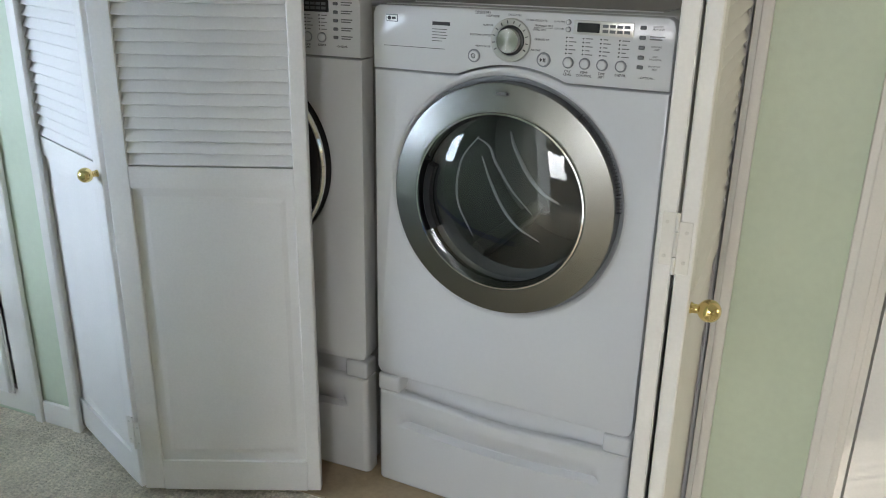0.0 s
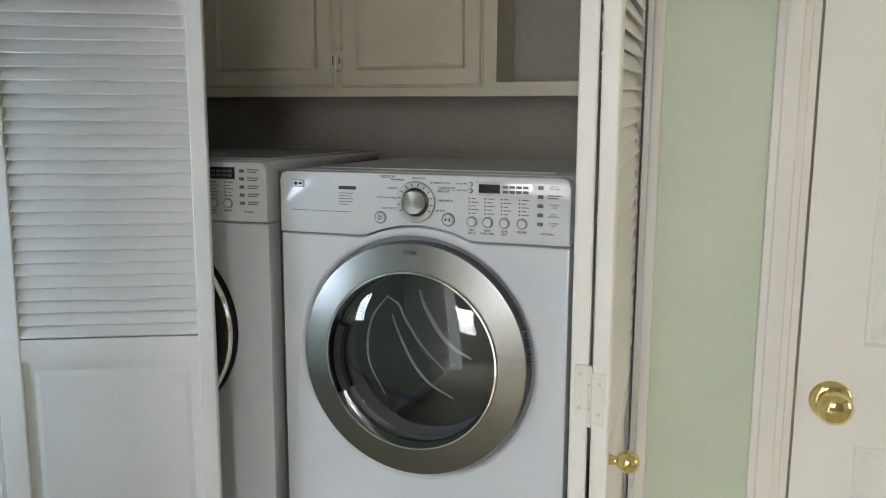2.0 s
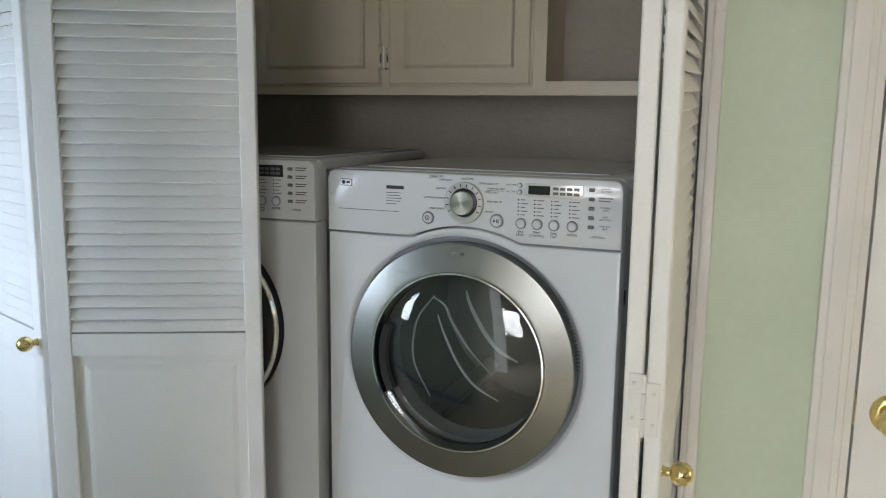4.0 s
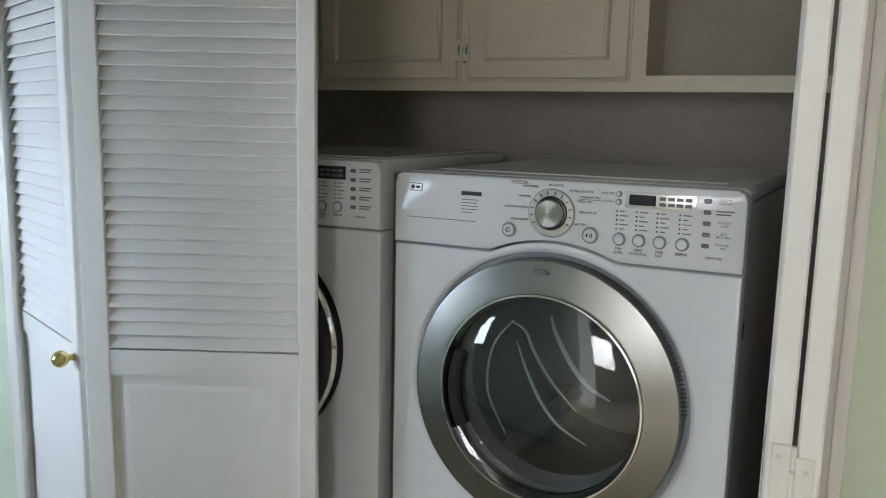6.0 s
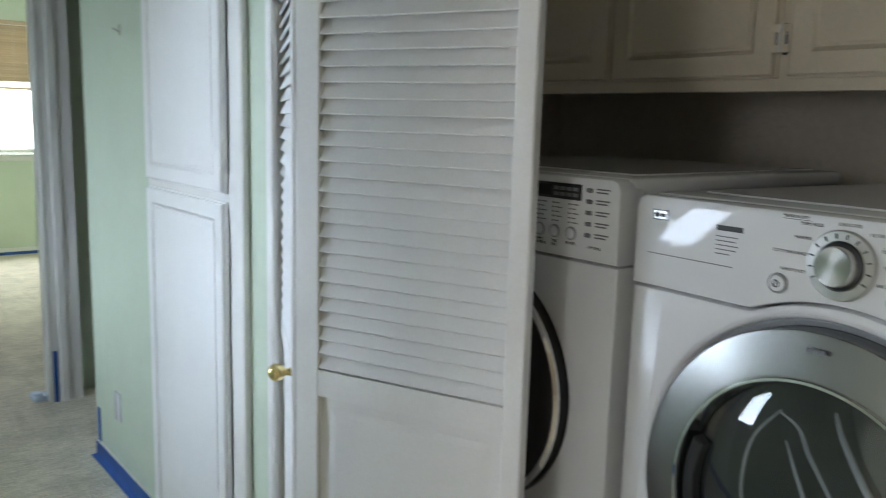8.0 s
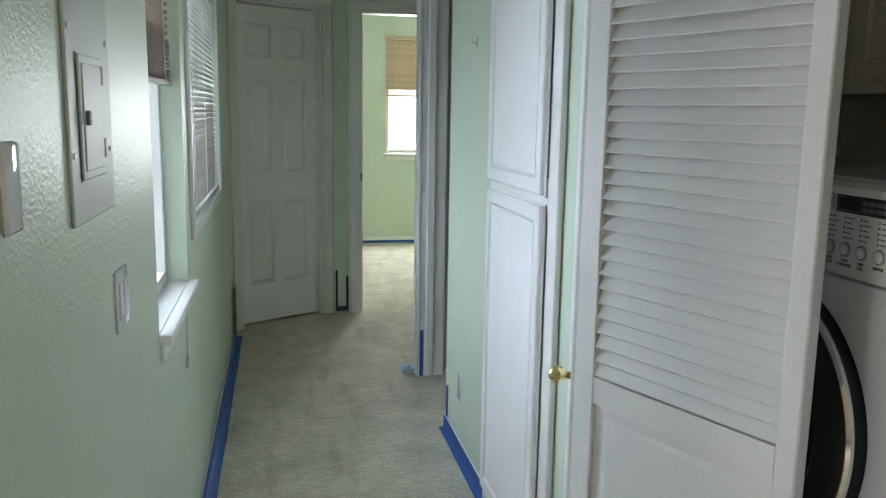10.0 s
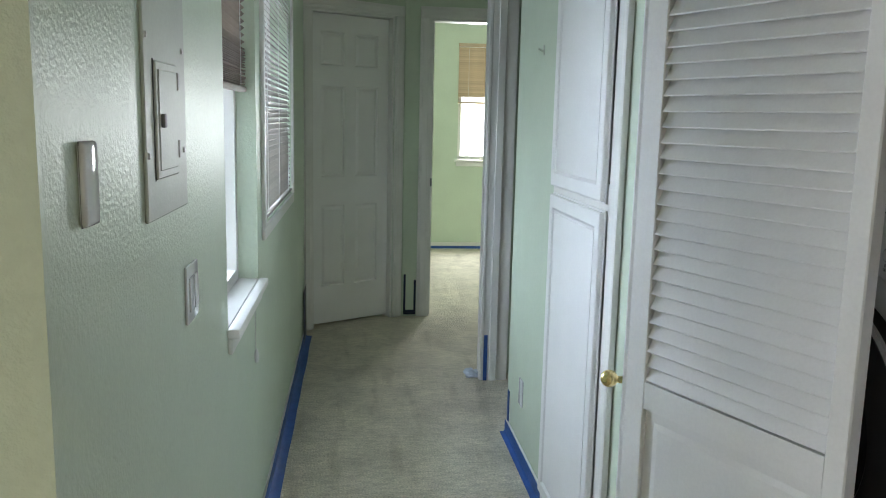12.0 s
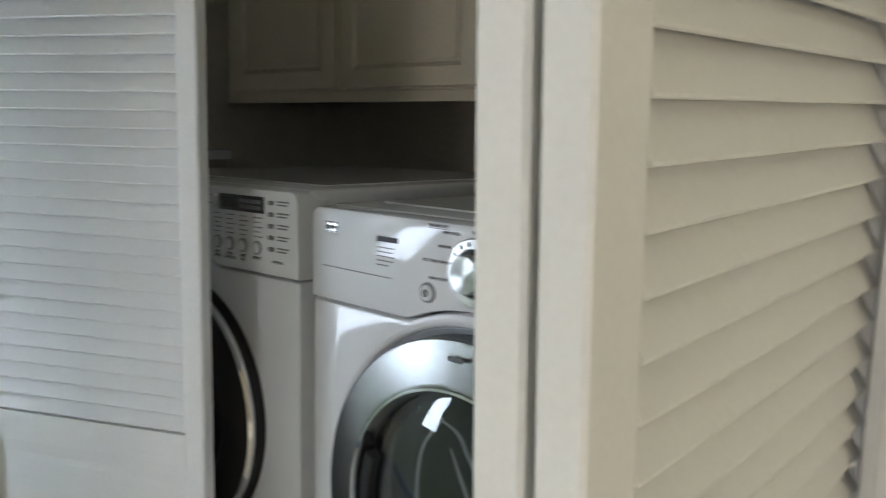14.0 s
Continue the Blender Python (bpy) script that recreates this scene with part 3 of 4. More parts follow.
def cupboard_door(parent, x0, x1, z0, z1, y, material, rim=0.052, bead=True):
    """An overlay door with a shaped edge and a sunk field."""
    w, h = x1 - x0, z1 - z0
    d = part("door", frame_mesh(w, h, 0.019, [(rim, w - rim, rim, h - rim)], 0.0035), material, parent, smooth=None, at=pose(x0, y - 0.019, z0))
    part("field", raised_panel(w - 2 * rim, h - 2 * rim, 0.006, 0.012), material, d, smooth=None, at=pose(rim, 0, rim))
    if bead:
        part("edge_step", box(-0.006, w + 0.006, 0.0125, 0.0188, -0.006, h + 0.006, 0.002), material, d)
    return d


cupboard_door(lin, 0.032, 0.595, 0.085, 1.142, -0.0135, DOORWHITE, 0.045)
cupboard_door(lin, 0.032, 0.593, 1.172, 2.09, -0.0135, DOORWHITE, 0.045)

# ---- laundry closet ----
cl = thing("closet_casing", "thin white trim round the laundry closet opening", "trim", None, "", "structure")
part("west_casing", box(-1.243, -1.213, N0 - 0.016, N0, 0.0, 2.10, 0.004, 2), WHITE, cl)
part("west_jamb", box(-1.240, -1.222, N0 + 0.001, 2.20, 0.0, 2.06), WHITE, cl)
part("east_casing", box(0.528, 0.548, N0 - 0.012, N0, 0.0, 2.10, 0.004, 2), WHITE, cl)
part("east_jamb", box(0.517, 0.535, N0 + 0.001, 2.20, 0.0, 2.06), WHITE, cl)
part("head_jamb", box(-1.222, 0.517, N0 + 0.001, 2.20, 2.03, 2.06), WHITE, cl)
part("head_casing", box(-1.213, 0.520, N0 - 0.016, N0, 2.06, 2.10, 0.004, 2), WHITE, cl)
part("door_track", box(-1.2, 0.5, 2.085, 2.115, 2.012, 2.03), ZINC, cl)
bb = thing("baseboard", "short white baseboards at the foot of the green walls", "baseboard", None, "", "structure")
part("board", box(-1.358, -1.243, N0 - 0.012, N0, 0.0, 0.075, 0.003), WHITE, bb)
part("board", box(0.550, 0.727, N0 - 0.012, N0, 0.0, 0.075, 0.003), WHITE, bb)
part("board", box(1.633, 3.0, N0 - 0.012, N0, 0.0, 0.075, 0.003), WHITE, bb)
part("board", box(-4.45, -0.222, S0, S0 + 0.010, 0.0, 0.062, 0.003), WHITE, bb)
part("board", box(-0.222, -0.210, -1.8, S0, 0.0, 0.075, 0.003), WHITE, bb)
part("board", box(-2.768, -2.062, N0 - 0.010, N0, 0.0, 0.062, 0.003), WHITE, bb)
part("board", box(-7.9, -7.888, 0.72, 4.08, 0.0, 0.075, 0.003), WHITE, bb)

# wall cupboards over the machines
CY = 2.767
wcab = thing("wall_cupboard", "cream wall cupboard with three panelled doors and an open cubby", "cupboard", pose(0, CY, 0))
part("face_frame", frame_mesh(1.888, 0.88, 0.02, [(0.035, 0.455, 0.028, 0.85), (0.476, 0.883, 0.028, 0.85), (0.918, 1.325, 0.028, 0.85), (1.376, 1.85, 0.038, 0.85)]), CABINET, wcab, smooth=None, at=pose(-1.288, 0, 1.449))
part("bottom_board", box(-1.288, 0.598, 0.02, 0.312, 1.462, 1.480), CABINET, wcab)
part("top_board", box(-1.288, 0.598, 0.02, 0.312, 2.30, 2.329), CABINET, wcab)
part("end_board", box(-1.288, -1.27, 0.02, 0.312, 1.48, 2.30), CABINET, wcab)
part("divider", box(0.062, 0.08, 0.02, 0.312, 1.48, 2.30), CABINET, wcab)
part("end_board", box(0.58, 0.598, 0.02, 0.312, 1.48, 2.30), CABINET, wcab)
part("back_board", box(-1.27, 0.58, 0.300, 0.310, 1.48, 2.30), SHADED_PAINT, wcab)
for a, b in ((-1.240, -0.838), (-0.818, -0.400), (-0.368, 0.046)):
    cupboard_door(wcab, a, b, 1.479, 2.29, -0.001, CABINET, 0.048)
for z in (1.521, 2.166):
    hg = part("hinge", box(-0.3865, -0.3805, -0.010, -0.001, z, z + 0.062, 0.001), GREY, wcab, "dark worn surface hinge with painted leaves")
    for a, b in ((-0.4020, -0.3855), (-0.3815, -0.3640)):
        part("leaf", slab(rounded(a, b, z + 0.003, z + 0.059, 0.003, 3), -0.0240, -0.0200, [rounded(a + 0.0055, b - 0.0055, z + 0.018, z + 0.044, 0.002, 2)], 0.0008, 1), CABINET, hg)
        part("leaf_core", box(a + 0.005, b - 0.005, -0.0212, -0.0196, z + 0.017, z + 0.045), GREY, hg)
    for dz in (0.004, 0.024, 0.044):
        part("knuckle", rod((-0.3835, -0.0255, z + dz), (-0.3835, -0.0255, z + dz + 0.016), 0.0030, 10), ZINC, hg)
    for dz in (0.018, 0.040):
        part("screw", lathe([(0, -0.0016), (0.0022, -0.0012), (0.0024, 0)], 10), ZINC, hg, at=pose(-0.373, -0.0212, z + dz))

# ---- louvred bifold doors ----
LEAF_W, LEAF_H = 0.466, 2.0
_lo, _hi = 0.883, 1.935
SLAT = mesh_of("slat", box(0, LEAF_W - 0.088, -0.0170, 0.0170, -0.0022, 0.0022, 0.0012, 1), DOORWHITE)
PITCH = 0.0277


def bifold_leaf(name, at, label, thick=0.028, knob=None, left=0.044, right=0.044):
    """One louvred leaf: stiles, three rails, slanting slats above, a sunk panel below; local -y is the hall side when shut."""
    ob = thing(name, label, "door", at, "bifold door leaves")
    h = thick / 2
    for x0, x1 in ((0, left), (LEAF_W - right, LEAF_W)):
        part("stile", box(x0, x1, -h, h, 0, LEAF_H, 0.0025, 1), DOORWHITE, ob)
    for a, b in ((0.0, 0.088), (0.832, _lo), (_hi, LEAF_H)):
        part("rail", box(left, LEAF_W - right, -h + 0.0006, h - 0.0006, a, b), DOORWHITE, ob)
    pn = part("panel", box(left - 0.002, LEAF_W - right + 0.002, -0.005, 0.005, 0.086, 0.834), DOORWHITE, ob)
    for s in (-1, 1):
        bm = bmesh.new()
        x0, x1, z0, z1 = left + 0.022, LEAF_W - right - 0.022, 0.110, 0.810
        o = [bm.verts.new((x, s * 0.0051, z)) for x, z in ((x0, z0), (x1, z0), (x1, z1), (x0, z1))]
        i = [bm.verts.new((x, s * 0.0068, z)) for x, z in ((x0 + 0.012, z0 + 0.012), (x1 - 0.012, z0 + 0.012), (x1 - 0.012, z1 - 0.012), (x0 + 0.012, z1 - 0.012))]
        for k in range(4):
            bm.faces.new((o[k], o[(k + 1) % 4], i[(k + 1) % 4], i[k]))
        bm.faces.new(i)
        bmesh.ops.recalc_face_normals(bm, faces=bm.faces)
        part("raised_field", bm, DOORWHITE, pn, smooth=None)
    z = _lo + 0.0185
    while z < _hi - 0.006:
        part("slat", SLAT, None, ob, at=pose(left, -0.0035 + random.uniform(-0.0004, 0.0004), z, 62 + random.uniform(-0.5, 0.5), random.uniform(-0.06, 0.06), 0))
        z += PITCH
    if knob is not None:
        kx, kz, flip = knob
        round_knob(ob, kx, 0, kz, 0.0175, "small polished brass knob", 0.0, 0.54).matrix_basis = pose(kx, -h if not flip else h, kz, 0, 0, 180 if flip else 0)
    return ob


def along(p, q, z=0.018, sag=0.0):
    """The pose of a leaf that starts at p and runs towards q on the floor plan, its free end sagging by an angle."""
    return pose(p[0], p[1], z, 0, 0, math.degrees(math.atan2(q[1] - p[1], q[0] - p[0]))) @ pose(1.33 * math.sin(radians(sag)), 0, 0, 0, -sag, 0)


FOLD_W = (-0.834, 1.905)
leaf_b = bifold_leaf("bifold_leaf", along(FOLD_W, (-0.404, 2.088)), "white louvred bifold leaf standing half open before the washer", left=0.052, right=0.036)
leaf_a = bifold_leaf("bifold_leaf", along((-1.262, 2.096), (-0.838, 1.904)), "white louvred bifold leaf with a small brass knob", knob=(LEAF_W - 0.023, 0.860, False))
leaf_d = bifold_leaf("bifold_leaf", along((0.4870, 1.642), (0.501, 2.105), 0.010, 2.0), "folded white louvred bifold leaf with a brass knob", 0.0245, knob=(0.035, 0.868, False))
leaf_c = bifold_leaf("bifold_leaf", along((0.4572, 1.642), (0.446, 2.105), 0.010, 2.0), "folded white louvred bifold leaf beside the dryer", 0.0262)


def fold_hinge(at, gap, label):
    """A painted hinge across the edges of two folded leaves; local x across, -y out."""
    ob = thing("fold_hinge", label, "hinge", at, "bifold hinges")
    part("leaf_plate", box(-gap - 0.018, -gap + 0.004, -0.0016, 0, -0.04, 0.04, 0.0006), WHITE, ob)
    part("leaf_plate", box(gap - 0.004, gap + 0.018, -0.0016, 0, -0.052, 0.028, 0.0006), WHITE, ob)
    for a, b in ((-0.052, -0.026), (-0.024, 0.012), (0.014, 0.04)):
        part("knuckle", rod((0, -0.003, a), (0, -0.003, b), 0.0032, 10), WHITE, ob)
    for x, z in ((-gap - 0.011, -0.026), (-gap - 0.011, 0.026), (gap + 0.010, -0.034), (gap + 0.010, 0.012)):
        part("screw", lathe([(0, -0.0026), (0.0028, -0.0023), (0.003, -0.0014), (0.003, 0)], 10), ZINC, ob, at=pose(x, 0, z))
    return ob


for z in (0.20, 0.995, 1.80):
    fold_hinge(pose(0.4722, 1.6405 + (1.34 - z) * math.tan(radians(2.0)), z, 2.0), 0.0035, "white painted steel hinge joining the folded leaves")
for z in (0.20, 1.80):
    fold_hinge(pose(-0.836, 1.884, z), 0.002, "white painted steel hinge joining the folded leaves")

# ---- washer and dryer on drawer pedestals ----


def arch(x, c=0.0):
    """Height of the seam under the control panel: level at the sides, arched round the door."""
    u = abs(x - c)
    return 0.0 if u > 0.125 else max(0.0, math.sqrt(0.2925 ** 2 - u * u) + 0.859 - 1.124)


MW, MD = 0.337, 0.74


def circle(cx, cz, r, n=56):
    return [(cx + r * math.cos(2 * math.pi * i / n), cz + r * math.sin(2 * math.pi * i / n)) for i in range(n)]


def ring_mesh(r0, r1, y0, y1, n=24):
    return lathe([(r0, y0), (r1, y0), (r1, y1), (r0, y1), (r0, y0)], n)


def swept(pts, r, n=8):
    """A thin round strand through pts, tapering to its ends."""
    bm = bmesh.new()
    rings = []
    for i, p in enumerate(pts):
        d = (Vector(pts[min(i + 1, len(pts) - 1)]) - Vector(pts[max(i - 1, 0)])).normalized()
        e = d.cross(Vector((0, 1, 0))).normalized()
        f = e.cross(d)
        w = r * (0.35 + 0.65 * math.sin(math.pi * (i + 0.5) / len(pts)))
        rings.append([bm.verts.new(Vector(p) + w * (math.cos(2 * math.pi * k / n) * e + math.sin(2 * math.pi * k / n) * f)) for k in range(n)])
    for p, q in zip(rings, rings[1:]):
        for k in range(n):
            bm.faces.new((p[k], p[(k + 1) % n], q[(k + 1) % n], q[k]))
    bm.faces.new(rings[0])
    bm.faces.new(rings[-1])
    bmesh.ops.recalc_face_normals(bm, faces=bm.faces)
    return bm


def curve_point(way, u):
    """A point on a smooth line through the points of way, u from 0 to 1."""
    n = len(way) - 1
    i = min(int(u * n), n - 1)
    f = u * n - i
    p = [Vector((*way[min(max(i + k, 0), n)], 0)) for k in (-1, 0, 1, 2)]
    v = 0.5 * (2 * p[1] + (p[2] - p[0]) * f + (2 * p[0] - 5 * p[1] + 4 * p[2] - p[3]) * f * f + (3 * p[1] - p[0] - 3 * p[2] + p[3]) * f ** 3)
    return v.x, v.y


def laundry_machine(name, at, label, washer):
    """Front-loading machine: local x across, y=0 its front, z from the floor."""
    ob = thing(name, label, "washing machine" if washer else "dryer", at)
    b0, seam, top = 0.338, 1.124, 1.268
    xs = [-MW + 0.006 + (2 * MW - 0.012) * i / 60 for i in range(61)]
    # steel cabinet, open at the front
    bm = bmesh.new()
    add_box(bm, -MW + 0.004, MW - 0.004, 0.05, MD, b0 + 0.012, top - 0.030, 0.006, 2)
    bm.faces.ensure_lookup_table()
    bmesh.ops.delete(bm, geom=[f for f in bm.faces if f.normal.y < -0.9 and f.calc_area() > 0.2], context="FACES")
    part("cabinet", bm, SHADED_SIDE, ob, smooth=30)
    part("top_cover", box(-MW + 0.002, MW - 0.002, 0.03, MD + 0.004, top - 0.030, top, 0.010, 3), ENAMEL, ob)
    part("top_field", box(-MW + 0.05, MW - 0.05, 0.10, MD - 0.03, top + 0.0002, top + 0.003, 0.002), ENAMEL, ob)
    # front panel under the seam, with the door's hole
    dx = 0.010 if washer else -0.007
    cz, R = (0.859, 0.222) if washer else (0.855, 0.264)
    out = [(-MW, b0 + 0.02), (-MW + 0.006, b0 + 0.006), (-MW + 0.02, b0), (MW - 0.02, b0), (MW - 0.006, b0 + 0.006), (MW, b0 + 0.02), (MW, seam - 0.002)]
    out += [(x, seam - 0.002 + arch(x)) for x in reversed(xs)] + [(-MW, seam - 0.002)]
    part("front_panel", slab(out, 0.0, 0.055, [circle(dx, cz, R + (0.014 if washer else 0.0165), 96)], 0.005, 2), ENAMEL, ob, smooth=40)
    # control panel over the seam
    up = [(-MW, seam + 0.002)] + [(x, seam + 0.002 + arch(x)) for x in xs] + [(MW, seam + 0.002), (MW, top - 0.022), (MW - 0.005, top - 0.008), (MW - 0.016, top - 0.002), (-MW + 0.016, top - 0.002), (-MW + 0.005, top - 0.008), (-MW, top - 0.022)]
    cp = part("control_panel", slab(up, -0.004, 0.055, (), 0.005, 2), PLASTIC, ob, "white plastic control panel", 40)
    Y = -0.004
    # door groove, ring and window
    if not washer:
        part("door_bezel", lathe([(R + 0.0185, 0.0020), (R + 0.016, 0.0028), (R + 0.0130, 0.0052), (R + 0.0108, 0.010), (R + 0.0100, 0.016)], 96), ENAMEL, ob, "white rounded edge of the door recess", at=pose(dx, 0, cz))
    g = R if washer else R - 0.003
    part("door_groove", lathe([(g + 0.016, 0.004 if washer else 0.015), (g + 0.011, 0.014), (g + 0.004, 0.018), (g + 0.001, 0.026), (g - 0.02, 0.034)], 72), GASKET, ob, at=pose(dx, 0, cz))
    if washer:
        door = part("door", lathe([(0.2305, 0.02), (0.231, -0.026), (0.226, -0.034)], 72), DARK, ob, "dark round door with a chrome rim", at=pose(dx, 0.010, cz))
        part("chrome_rim", lathe([(0.2312, -0.024), (0.2340, -0.028), (0.2335, -0.034), (0.2285, -0.0385), (0.2245, -0.0375)], 72), CHROME, door, "thin chrome rim")
        part("dark_rim", lathe([(0.2255, -0.037), (0.205, -0.050), (0.175, -0.055), (0.168, -0.050)], 72), DARK, door)
        part("window", lathe([(0.170, -0.050), (0.12, -0.066), (0.06, -0.074), (0.0, -0.076)], 56), LCD, door)
    else:
        door = part("door", lathe([(R, 0.03), (R, -0.0165), (R - 0.001, -0.0180), (R - 0.0025, -0.0186), (R - 0.0035, -0.01878), (0.2060, -0.02873), (0.2045, -0.0290), (0.2020, -0.0290), (0.198, -0.028), (0.196, -0.010), (0.196, 0.02)], 120), RING, ob, "brushed steel ring of the round door", 25, pose(dx, 0, cz))
        part("inner_trim", lathe([(0.2025, -0.0285), (0.2010, -0.0325), (0.1975, -0.0330), (0.1940, -0.024), (0.190, 0.0)], 96), CHROME, door)
        dome = [(0.190 * math.sin(a), -0.006 - 0.030 * (math.cos(a) - math.cos(1.0)) / (1 - math.cos(1.0))) for a in [1.0 * k / 10 for k in range(10, -1, -1)]]
        sc = 0.190 / (0.190 * math.sin(1.0))
        dome = [(r * sc, y) for r, y in dome]
        back = [(r, y + 0.004) for r, y in reversed(dome)]
        part("window", lathe(dome[:-1] + [(0.0, dome[-1][1])] + [(0.0, dome[-1][1] + 0.004)] + back[1:] + [dome[0]], 72), GLASS, door, "dark tinted glass bowl", 80).visible_shadow = False
        # ribs sweeping down the moulded glass bowl
        for thick, way in ((0.0050, ((0.02, 0.80), (0.05, 0.60), (0.20, 0.29), (0.40, 0.09), (0.64, 0.0))),
                           (0.0032, ((-0.40, 0.68), (-0.27, 0.58), (-0.20, 0.37), (0.0, 0.05), (0.28, -0.20))),
                           (0.0036, ((-0.37, 0.45), (-0.29, 0.17), (-0.13, -0.15), (0.10, -0.38), (0.42, -0.50))),
                           (0.0028, ((-0.38, 0.70), (-0.60, 0.42), (-0.68, 0.08), (-0.64, -0.22), (-0.44, -0.56)))):
            pts = []
            for k in range(25):
                x, z = curve_point(way, k / 24)
                pts.append((0.190 * x, 0.010 + 0.05 * max(0.0, 1 - x * x - z * z), 0.190 * z))
            part("bowl_rib", swept(pts, thick), BOWL, door, "pale moulded rib of the glass bowl", 80)
        # grip slot on the hinge-free side
        pts = [(0.1872 * math.cos(a), 0.1872 * math.sin(a)) for a in [radians(158 + 50 * k / 14) for k in range(15)]]
        pts += [(0.168 * math.cos(a), 0.168 * math.sin(a)) for a in [radians(208 - 50 * k / 14) for k in range(15)]]
        part("grip", slab(pts, -0.0270, -0.002, (), 0.002, 1), DARK, door, "dark recessed door grip")
        for k in range(30):
            a = radians(2 + 1.7 * k)
            part("grip_rib", RIB, None, door, at=pose(0, 0, 0, 0, -math.degrees(a), 0))
        part("logo_mark", box(-0.012, 0.012, -0.0312, -0.029, 0.240, 0.246), GREY, door)
    # drum
    part("drum", lathe([(0.235, 0.045), (0.255, 0.10), (0.285, 0.14), (0.285, 0.62), (0.0, 0.64)], 64), DRUM, ob, at=pose(dx, 0, cz))
    part("drum_neck", lathe([(0.242, 0.03), (0.20, 0.05), (0.19, 0.09)], 64), GREY, ob, at=pose(dx, 0, cz))
    if not washer:
        for k in range(3):
            part("drum_fin", box(-0.02, 0.02, 0.16, 0.60, -0.285, -0.215, 0.012, 2), DRUM, ob, at=pose(0, 0, cz, 0, 35 + 120 * k, 0))
    # controls
    def printed(text, x, z, s, m=INK):
        me = words(text, s)
        me.materials.append(m)
        part("lettering", me, None, cp, at=pose(x, Y - 0.0004, z))

    def bar(x0, x1, z, h=0.0025, m=INK_GREY):
        part("print_bar", box(x0, x1, Y - 0.0006, Y + 0.0005, z - h / 2, z + h / 2), m, cp)

    def button(x, z, r, nm="button"):
        k = part(nm, lathe([(0, -0.0052), (r * 0.62, -0.005), (r * 0.8, -0.0038), (r * 0.82, 0)], 24), PLASTIC, cp, at=pose(x, Y, z))
        part("button_ring", lathe([(r * 0.84, -0.0008), (r * 0.9, -0.003), (r * 1.02, -0.0022), (r * 1.06, 0.0)], 24), GASKET, k)
        return k
    bd = part("badge", box(-0.302, -0.272, Y - 0.0015, Y, 1.230, 1.246, 0.001), GREY, cp, "small grey maker's badge")
    part("badge_face", box(-0.300, -0.274, Y - 0.0022, Y - 0.0014, 1.232, 1.244), ZINC, bd)
    part("badge_dot", lathe([(0, -0.001), (0.0045, -0.0009), (0.0045, 0)], 16), INK, bd, at=pose(-0.293, Y - 0.0022, 1.238))
    part("badge_mark", box(-0.286, -0.277, Y - 0.003, Y - 0.0021, 1.2355, 1.2405), INK, bd)
    bar(-0.186, -0.143, 1.2315, 0.0075, INK)
    for i, L in enumerate((0.036, 0.033, 0.037, 0.034, 0.024)):
        bar(-0.186, -0.186 + L, 1.2195 - 0.0062 * i, 0.0015)
    bar(-0.308, -0.155, 1.178, 0.0013)
    # dial
    dl = part("dial", lathe([(0.0445, 0.001), (0.0450, -0.003), (0.0430, -0.0055), (0.0320, -0.0062), (0.0300, -0.004), (0.0280, -0.004)], 56), STEEL, cp, "round programme dial with a steel cap", at=pose(0.0, Y, 1.206))
    part("dial_cap", lathe([(0.0258, -0.002), (0.0250, -0.021), (0.0238, -0.0228), (0.0, -0.0231)], 56), DIALCAP, dl)
    part("dial_collar", lathe([(0.0312, -0.003), (0.0300, -0.0075), (0.0254, -0.0085)], 48), DARK, dl)
    for k in range(12):
        a = radians(-30 + 240 * k / 11)
        part("dial_mark", box(-0.0009, 0.0009, -0.0072, -0.0052, 0.0345, 0.0405), INK, dl, at=pose(0, 0, 0, 0, math.degrees(-a) + 90, 0))
    if not washer:
        for text, x, z in (("*SENSOR DRY", -0.064, 1.262), ("PERM PRESS", -0.042, 1.2545), ("DELICATES", 0.006, 1.259), ("ULTRA DELICATE", 0.053, 1.2505), ("*MANUAL DRY", 0.069, 1.2405), ("SPEED DRY", 0.060, 1.2325), ("FRESHEN UP", 0.066, 1.213), ("AIR DRY", 0.054, 1.191), ("NORMAL", -0.052, 1.236), ("COTTON/TOWELS", -0.068, 1.215), ("HEAVY DUTY", -0.062, 1.192)):
            printed(text, x * 1.03, z - 0.002, 0.0058)
        bar(-0.084, -0.044, 1.2565, 0.0007, INK)
        bar(0.050, 0.090, 1.2345, 0.0007, INK)
    pw = button(-0.084, 1.169, 0.0135, "power_button")
    part("power_mark", ring_mesh(0.0038, 0.0052, -0.0056, -0.0045, 20), INK, pw)
    part("power_mark", box(-0.0006, 0.0006, -0.0058, -0.0045, -0.003, 0.003), INK, pw)
    pl = button(0.074, 1.171, 0.0145, "start_button")
    part("start_mark", slab([(-0.006, -0.004), (-0.001, 0), (-0.006, 0.004)], -0.0058, -0.0045), INK, pl)
    for x in (0.0008, 0.004):
        part("start_mark", box(x, x + 0.0016, -0.0058, -0.0045, -0.004, 0.004), INK, pl)
    # display and its keys
    ds = part("display", box(0.134, 0.256, Y - 0.002, Y, 1.226, 1.2535, 0.002, 2), DARK if washer else ZINC, cp, "dark display window with a silver surround")
    part("display_glass", box(0.142, 0.188, Y - 0.003, Y - 0.0015, 1.231, 1.249, 0.001), LCD, ds)
    for r in range(2):
        for c in range(4):
            part("display_field", box(0.194 + 0.0145 * c, 0.2055 + 0.0145 * c, Y - 0.0028, Y - 0.0015, 1.2315 + 0.010 * r, 1.2375 + 0.010 * r), GREY if r else INK_GREY, ds)
